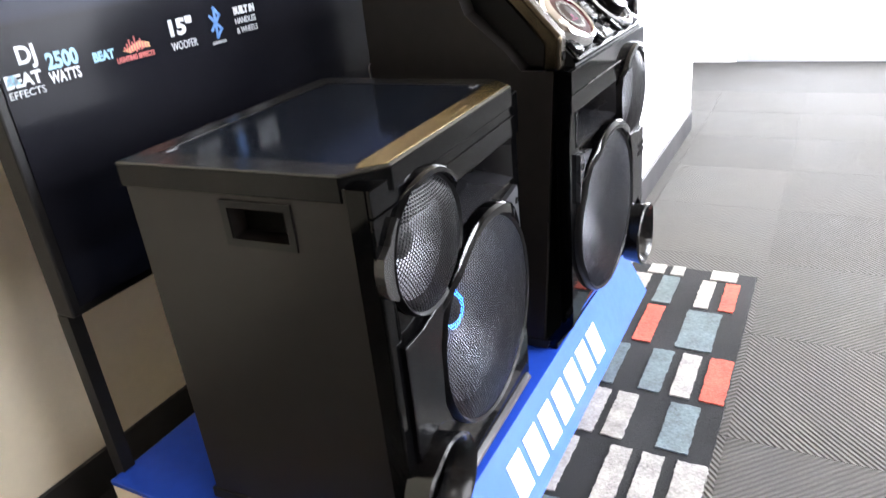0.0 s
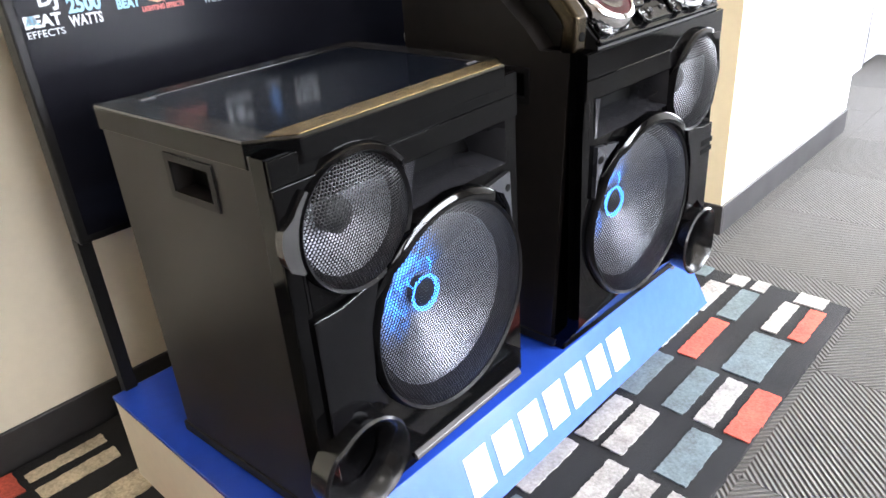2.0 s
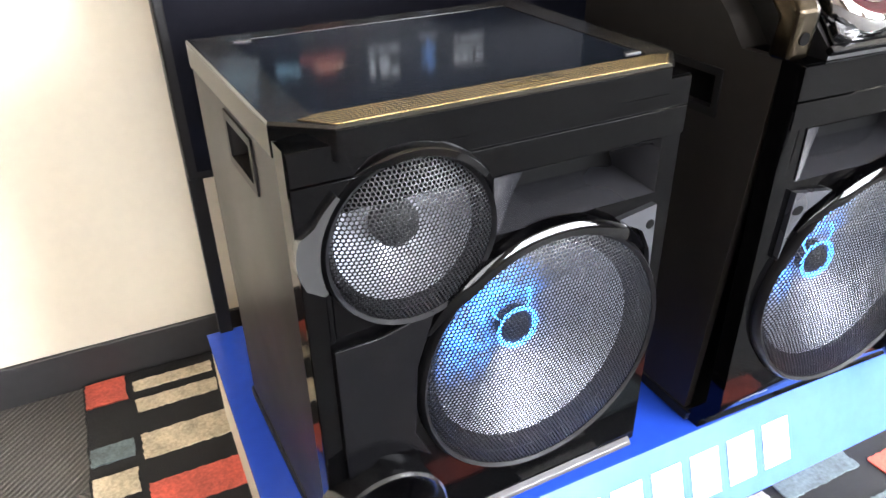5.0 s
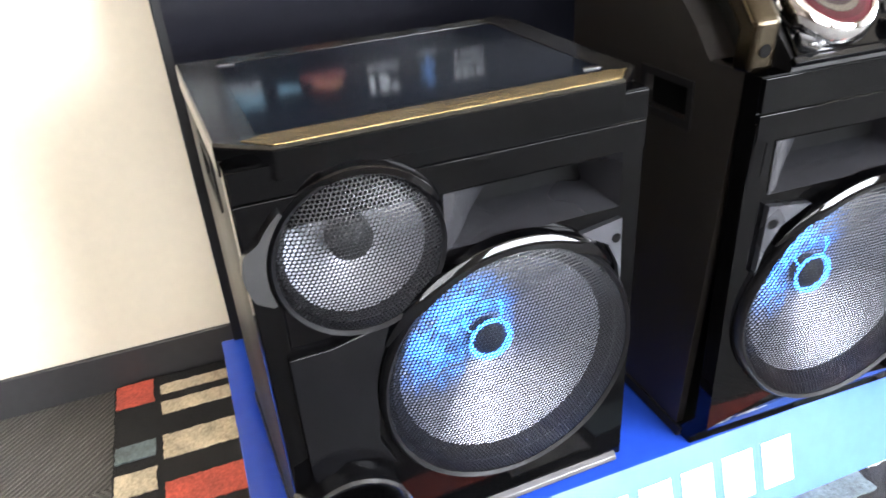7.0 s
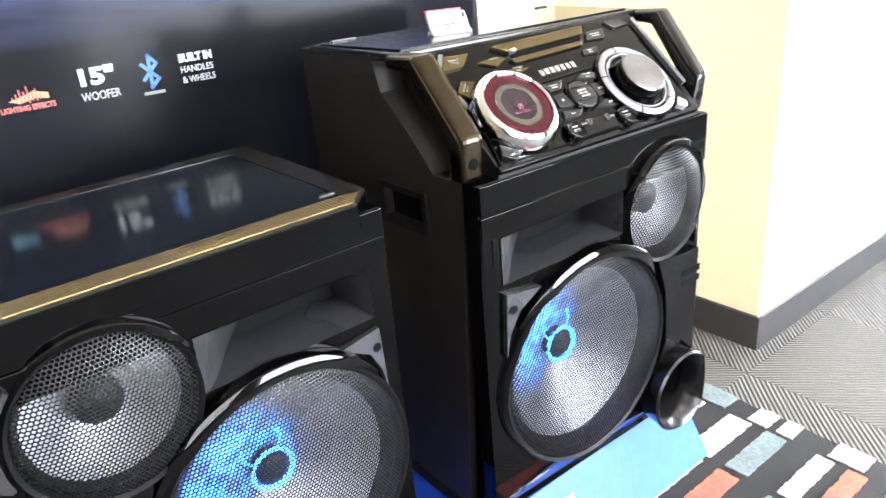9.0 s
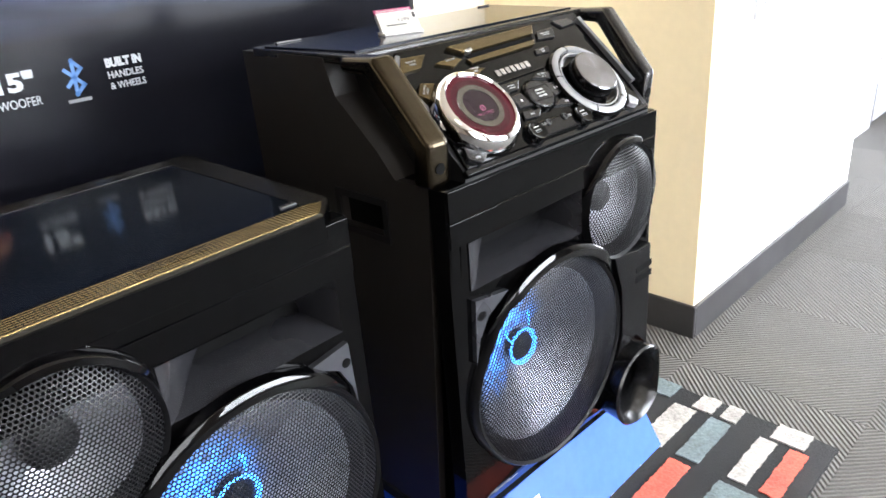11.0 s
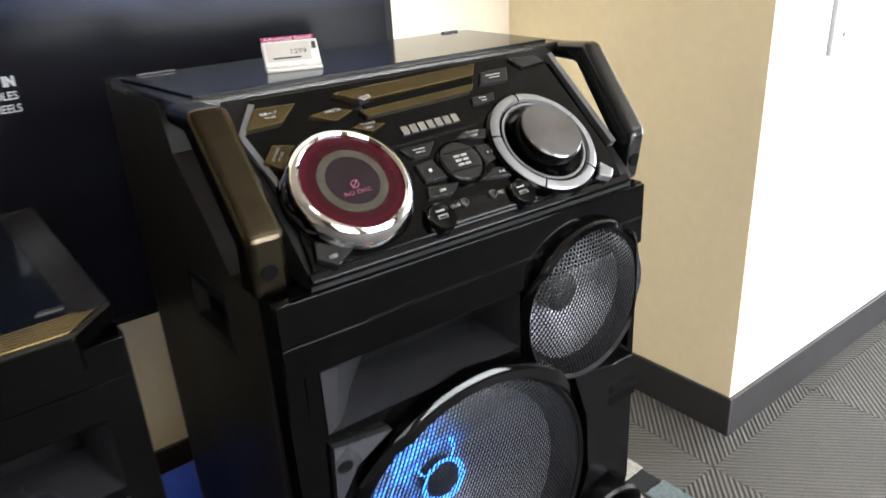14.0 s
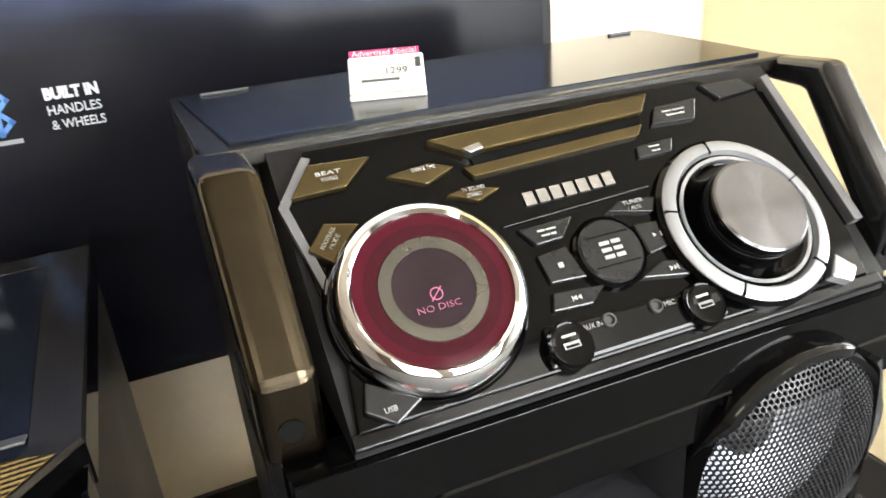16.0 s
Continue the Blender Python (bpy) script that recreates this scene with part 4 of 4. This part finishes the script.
# marks on the trim strip
for k in range(7):
    part("embossed_block", box(-0.012 + 0.0125 * k, -0.003 + 0.0125 * k, 0.010, 0.024, HS + 0.0203, HS + 0.0216), M_GOLDSHEEN, sub)

# ---- screen ----
tv = thing("display_screen", pose(0, 0, 0), "large black display screen on floor posts showing dark advertising", "screen")
M_SCREEN = plain("dark_screen_glass", (0.006, 0.006, 0.008), 0.18, var=0.1)
M_SCREEN.node_tree.nodes["Principled BSDF"].inputs["Specular IOR Level"].default_value = 0.05
nt = M_SCREEN.node_tree
pb = nt.nodes["Principled BSDF"]
co = nt.nodes.new("ShaderNodeTexCoord")
sep = nt.nodes.new("ShaderNodeSeparateXYZ")
nt.links.new(co.outputs["Object"], sep.inputs[0])
rise = nt.nodes.new("ShaderNodeMapRange")
rise.inputs["From Min"].default_value, rise.inputs["From Max"].default_value = 1.14, 1.38
nt.links.new(sep.outputs["Z"], rise.inputs["Value"])
beams = nt.nodes.new("ShaderNodeTexNoise")
beams.inputs["Scale"].default_value, beams.inputs["Detail"].default_value, beams.inputs["Distortion"].default_value = 2.6, 3.0, 1.2
mp = nt.nodes.new("ShaderNodeMapping")
mp.inputs["Rotation"].default_value, mp.inputs["Scale"].default_value = (radians(35), 0, 0), (1, 0.6, 3.0)
nt.links.new(co.outputs["Object"], mp.inputs[0])
nt.links.new(mp.outputs[0], beams.inputs["Vector"])
cr = nt.nodes.new("ShaderNodeValToRGB")
cr.color_ramp.elements[0].position, cr.color_ramp.elements[0].color = 0.32, (0.03, 0.05, 0.12, 1)
cr.color_ramp.elements[1].position, cr.color_ramp.elements[1].color = 0.66, (0.30, 0.40, 0.80, 1)
nt.links.new(beams.outputs["Fac"], cr.inputs[0])
nt.links.new(cr.outputs[0], pb.inputs["Emission Color"])
amp = nt.nodes.new("ShaderNodeMath")
amp.operation = "MULTIPLY_ADD"
amp.inputs[1].default_value, amp.inputs[2].default_value = 0.6, 0.0025
nt.links.new(rise.outputs[0], amp.inputs[0])
nt.links.new(amp.outputs[0], pb.inputs["Emission Strength"])
XT = -1.140
SY0, SY1, SZ0 = 0.640, 2.006, 0.625
part("panel", box(XT - 0.05, XT, SY0, SY1, SZ0, 1.43, 0.004), M_MATTE, tv)
part("glass", box(XT - 0.002, XT + 0.003, SY0 + 0.018, SY1 - 0.020, SZ0 + 0.018, 1.408), M_SCREEN, tv, "dark glossy screen with blue beams at its top")
for y in (SY0, SY1 - 0.028):
    part("post", box(XT - 0.05, XT - 0.02, y, y + 0.028, 0.0, SZ0), M_MATTE, tv)


def ink(name, c, power=0.45):
    return plain(name, tuple(0.3 * v for v in c), 0.5, var=0.05, emit=c, power=0.5 * power)


I_WHITE, I_CYAN, I_BLUE = ink("white_ad_ink", (0.9, 0.95, 1.0)), ink("cyan_ad_ink", (0.35, 0.75, 1.0)), ink("blue_ad_ink", (0.12, 0.35, 0.85))
I_RED, I_ORANGE, I_DIM = ink("red_ad_ink", (0.8, 0.12, 0.10), 0.35), ink("orange_ad_ink", (0.95, 0.45, 0.15), 0.3), ink("dim_ad_ink", (0.5, 0.52, 0.55), 0.3)


def ad(text, y, z, high, mat, width, bold=0.0):
    """A line of the advertisement: its foot at z, its letters high, its length width."""
    m = Matrix.Identity(4)
    m.col[0].xyz, m.col[1].xyz, m.col[2].xyz, m.col[3].xyz = (0, 1, 0), (0, 0, 1), (1, 0, 0), (XT + 0.0036, y, z)
    words("screen_text", text, m, high / 0.70, mat, tv, width=width, bold=bold, depth=0.0004)


def ad_mark(outline, mat):
    part("screen_mark", prism(outline, XT + 0.003, XT + 0.004, "x"), mat, tv)


ad("DJ", 0.697, 1.070, 0.028, I_WHITE, 0.034, 0.0012)
ad_mark([(0.664, 1.050), (0.690, 1.050), (0.682, 1.066), (0.672, 1.066)], I_CYAN)
ad("BEAT", 0.664, 1.045, 0.020, I_WHITE, 0.066, 0.0010)
ad("EFFECTS", 0.664, 1.028, 0.012, I_WHITE, 0.066)
ad("2500", 0.745, 1.060, 0.026, I_CYAN, 0.062, 0.0014)
ad("WATTS", 0.742, 1.037, 0.019, I_WHITE, 0.062, 0.0006)
ad("BEAT", 0.836, 1.054, 0.016, I_CYAN, 0.046, 0.0010)
ad_mark([(0.900, 1.062), (0.918, 1.056), (0.944, 1.062), (0.966, 1.058), (0.966, 1.068), (0.944, 1.074), (0.918, 1.066)], I_ORANGE)
for k in range(9):
    h = (0.010, 0.018, 0.030, 0.022, 0.036, 0.020, 0.026, 0.014, 0.008)[k]
    part("screen_mark", box(XT + 0.003, XT + 0.0045, 0.906 + 0.0065 * k, 0.9085 + 0.0065 * k, 1.062 - h * 0.2, 1.062 + 0.62 * h), I_RED, tv)
ad("LIGHTING EFFECTS", 0.884, 1.042, 0.009, I_RED, 0.090, 0.0006)
ad('15"', 1.023, 1.066, 0.029, I_WHITE, 0.063, 0.0018)
ad("WOOFER", 1.019, 1.039, 0.0155, I_WHITE, 0.070)
# the angular wireless mark, as crossed plain strokes
for p, q in (((1.138, 1.088), (1.166, 1.059)), ((1.166, 1.059), (1.150, 1.044)), ((1.150, 1.044), (1.153, 1.103)), ((1.153, 1.103), (1.166, 1.088)), ((1.166, 1.088), (1.138, 1.060))):
    d = Vector((q[0] - p[0], q[1] - p[1])).normalized() * 0.0032
    n = Vector((-d.y, d.x))
    ad_mark([(p[0] - d.x + n.x, p[1] - d.y + n.y), (p[0] - d.x - n.x, p[1] - d.y - n.y), (q[0] + d.x - n.x, q[1] + d.y - n.y), (q[0] + d.x + n.x, q[1] + d.y + n.y)], I_BLUE)
ad_mark([(1.131, 1.030), (1.172, 1.030), (1.172, 1.036), (1.131, 1.036)], I_DIM)
ad("BUILT IN", 1.211, 1.080, 0.0145, I_WHITE, 0.068, 0.0012)
ad("HANDLES", 1.211, 1.060, 0.0125, I_WHITE, 0.067, 0.0002)
ad("& WHEELS", 1.211, 1.040, 0.0125, I_WHITE, 0.068, 0.0002)

# ---- rug ----
RX0, RX1, RY0, RY1 = -1.436, -0.100, 0.312, 2.340
rug = thing("rug", pose(0, 0, 0), "black shag rug with white, teal and red bars", "rug")


def wool(name, c):
    return plain(name, c, 0.95, var=0.5, scale=140, bump=1.0, bscale=190, stain=18)


WOOL = {"w": wool("white_wool", (0.34, 0.325, 0.305)), "t": wool("teal_wool", (0.12, 0.155, 0.165)), "r": wool("red_wool", (0.50, 0.09, 0.06)), "i": wool("ivory_wool", (0.52, 0.44, 0.31))}


def ragged(x0, x1, y0, y1, amount, step):
    """An outline with a tufted, uneven edge."""
    pts = []
    for (ax, ay), (bx, by) in (((x0, y0), (x1, y0)), ((x1, y0), (x1, y1)), ((x1, y1), (x0, y1)), ((x0, y1), (x0, y0))):
        n = max(2, int(math.hypot(bx - ax, by - ay) / step))
        for k in range(n):
            f = k / n
            pts.append((ax + (bx - ax) * f + random.uniform(-amount, amount), ay + (by - ay) * f + random.uniform(-amount, amount)))
    return pts


part("base_layer", prism(ragged(RX0, RX1, RY0, RY1, 0.002, 0.02), 0.0005, 0.014, "z"), M_RUGBLACK, rug)
BANDS = (
    (0.317, 0.409, ((-1.430, -1.336, "r"), (-1.187, -1.131, "t"), (-1.090, -1.018, "i"))),
    (0.426, 0.616, ((-1.393, -1.354, "i"), (-1.319, -1.272, "i"), (-1.189, -1.107, "i"), (-1.028, -0.940, "r"), (-0.879, -0.827, "t"), (-0.735, -0.663, "i"))),
    (0.715, 0.907, ((-0.415, -0.365, "w"), (-0.294, -0.195, "t"))),
    (0.927, 1.126, ((-0.430, -0.375, "t"), (-0.365, -0.314, "w"), (-0.224, -0.154, "r"))),
    (1.145, 1.344, ((-0.454, -0.407, "w"), (-0.327, -0.275, "w"), (-0.250, -0.199, "w"), (-0.170, -0.100, "w"))),
    (1.372, 1.560, ((-0.437, -0.386, "w"), (-0.365, -0.311, "w"), (-0.228, -0.153, "t"))),
    (1.589, 1.798, ((-0.451, -0.394, "t"), (-0.325, -0.266, "t"), (-0.240, -0.189, "w"), (-0.164, -0.102, "r"))),
    (1.825, 2.049, ((-0.488, -0.442, "w"), (-0.399, -0.344, "r"), (-0.273, -0.171, "t"))),
    (2.072, 2.262, ((-0.499, -0.435, "w"), (-0.395, -0.337, "t"), (-0.264, -0.219, "w"), (-0.187, -0.142, "r"), (-0.642, -0.571, "w"))),
    (2.275, 2.344, ((-0.453, -0.399, "w"), (-0.376, -0.334, "w"), (-0.243, -0.158, "w"), (-0.622, -0.521, "t"), (-0.744, -0.683, "w"))),
)
for y0, y1, bars in BANDS:
    for x0, x1, c in bars:
        part("bar", prism(ragged(x0, x1, y0, y1, 0.0019, 0.008), 0.006, 0.0175, "z"), WOOL[c], rug)

# ---- price tag ----
tag = thing("price_tag", pose(-0.680, 1.540, 0.841 + BASE, 0, 0, 70), "white electronic price tag with a magenta header", "price tag")
M_TAG = plain("white_tag_plastic", (0.50, 0.49, 0.465), 0.4, var=0.04)
lean = pose(0, 0, 0, -42, 0, 0)


def tagpart(name, bm, mat, label=""):
    bm.transform(lean)
    return part(name, bm, mat, tag, label)


tagpart("case", box(-0.036, 0.036, -0.006, 0.004, 0.003, 0.042, 0.002), M_TAG)
part("foot", box(-0.036, 0.036, -0.012, 0.022, 0.0, 0.005, 0.0015), M_TAG, tag)
tagpart("header_card", box(-0.035, 0.033, 0.000, 0.002, 0.040, 0.0525), plain("magenta_card", (0.30, 0.02, 0.10), 0.5), "magenta header card")
tagpart("paper", box(-0.031, 0.025, -0.0066, -0.005, 0.010, 0.038), plain("grey_paper_display", (0.38, 0.365, 0.33), 0.5, var=0.04))
M_DARKINK = plain("dark_ink", (0.05, 0.05, 0.05), 0.6)
words("price_text", "1299", lean @ pose(0.000, -0.0067, 0.020, 90, 0, 0), 0.010, M_DARKINK, tag, width=0.020, depth=0.0002)
words("header_text", "Advertised Special", lean @ pose(-0.032, -0.0006, 0.0435, 90, 0, 0), 0.009, M_TAG, tag, width=0.062, depth=0.0002)
tagpart("printed_bar", box(-0.024, 0.012, -0.0069, -0.006, 0.013, 0.0155), M_DARKINK)
tagpart("clip", box(0.028, 0.033, -0.0075, -0.005, 0.026, 0.036, 0.0005), M_RUBBER, "small black clip")


# ---- cables ----
def cable(name, pts, r, mat, label):
    cu = bpy.data.curves.new(name, "CURVE")
    cu.dimensions, cu.bevel_depth, cu.bevel_resolution, cu.resolution_u = "3D", r, 3, 8
    sp = cu.splines.new("NURBS")
    sp.points.add(len(pts) - 1)
    sp.use_endpoint_u, sp.order_u = True, 3
    for p, q in zip(sp.points, pts):
        p.co = (*q, 1)
    cu.materials.append(mat)
    tmp = bpy.data.objects.new("tmp", cu)
    me = bpy.data.meshes.new_from_object(tmp)
    bpy.data.objects.remove(tmp)
    return tagged(new(name, me), label, "cable")


cable("white_cable", [(-1.02, 1.48, T + 0.003), (-1.00, 1.47, 0.50), (-0.965, 1.44, 0.80), (-0.925, 1.390, 0.86), (-0.908, 1.374, 0.905), (-0.910, 1.371, 0.932), (-0.902, 1.376, 0.944), (-0.890, 1.386, 0.936)], 0.0015, M_TAG, "thin white cable rising behind the speakers")

# ---- carpet tiles ----
M_RIB = plain("ribbed_grey_carpet", (0.080, 0.076, 0.070), 0.95, var=0.35, scale=300, stain=3)
nt = M_RIB.node_tree
pb = nt.nodes["Principled BSDF"]
co = nt.nodes.new("ShaderNodeTexCoord")
mp = nt.nodes.new("ShaderNodeMapping")
mp.inputs["Rotation"].default_value = (0, 0, radians(45))
wv = nt.nodes.new("ShaderNodeTexWave")
wv.inputs["Scale"].default_value, wv.inputs["Distortion"].default_value, wv.inputs["Detail"].default_value, wv.inputs["Detail Scale"].default_value = 25.0, 0.6, 2.0, 6.0
nt.links.new(co.outputs["Object"], mp.inputs[0])
nt.links.new(mp.outputs[0], wv.inputs["Vector"])
old = pb.inputs["Base Color"].links[0].from_socket
dark = nt.nodes.new("ShaderNodeMapRange")
dark.inputs["From Min"].default_value, dark.inputs["From Max"].default_value = 0.15, 0.6
dark.inputs["To Min"].default_value, dark.inputs["To Max"].default_value = 0.66, 1.16
nt.links.new(wv.outputs["Fac"], dark.inputs["Value"])
info = nt.nodes.new("ShaderNodeObjectInfo")
tone = nt.nodes.new("ShaderNodeMapRange")
tone.inputs["To Min"].default_value, tone.inputs["To Max"].default_value = 0.9, 1.1
nt.links.new(info.outputs["Random"], tone.inputs["Value"])
both = nt.nodes.new("ShaderNodeMath")
both.operation = "MULTIPLY"
nt.links.new(dark.outputs[0], both.inputs[0])
nt.links.new(tone.outputs[0], both.inputs[1])
sc = nt.nodes.new("ShaderNodeVectorMath")
sc.operation = "SCALE"
nt.links.new(old, sc.inputs[0])
nt.links.new(both.outputs[0], sc.inputs["Scale"])
nt.links.new(sc.outputs[0], pb.inputs["Base Color"])
bn = nt.nodes.new("ShaderNodeBump")
bn.inputs["Strength"].default_value, bn.inputs["Distance"].default_value = 0.8, 0.004
nt.links.new(wv.outputs["Fac"], bn.inputs["Height"])
nt.links.new(bn.outputs[0], pb.inputs["Normal"])
b = box(-0.2495, 0.2495, -0.2495, 0.2495, 0.0, 0.004)
tile = part("carpet_tile", b, M_RIB, floor)
tile_mesh = tile.data
first = True
for i in range(10):
    for j in range(16):
        x, y = -1.33 + 0.5 * i, -2.26 + 0.5 * j
        if x > 3.0 or y > 5.2:
            continue
        ob = tile if first else new("carpet_tile", tile_mesh)
        first = False
        ob.parent = floor
        ob.matrix_local = pose(x, y, -0.0035, 0, 0, 90 * ((i + j) % 2))
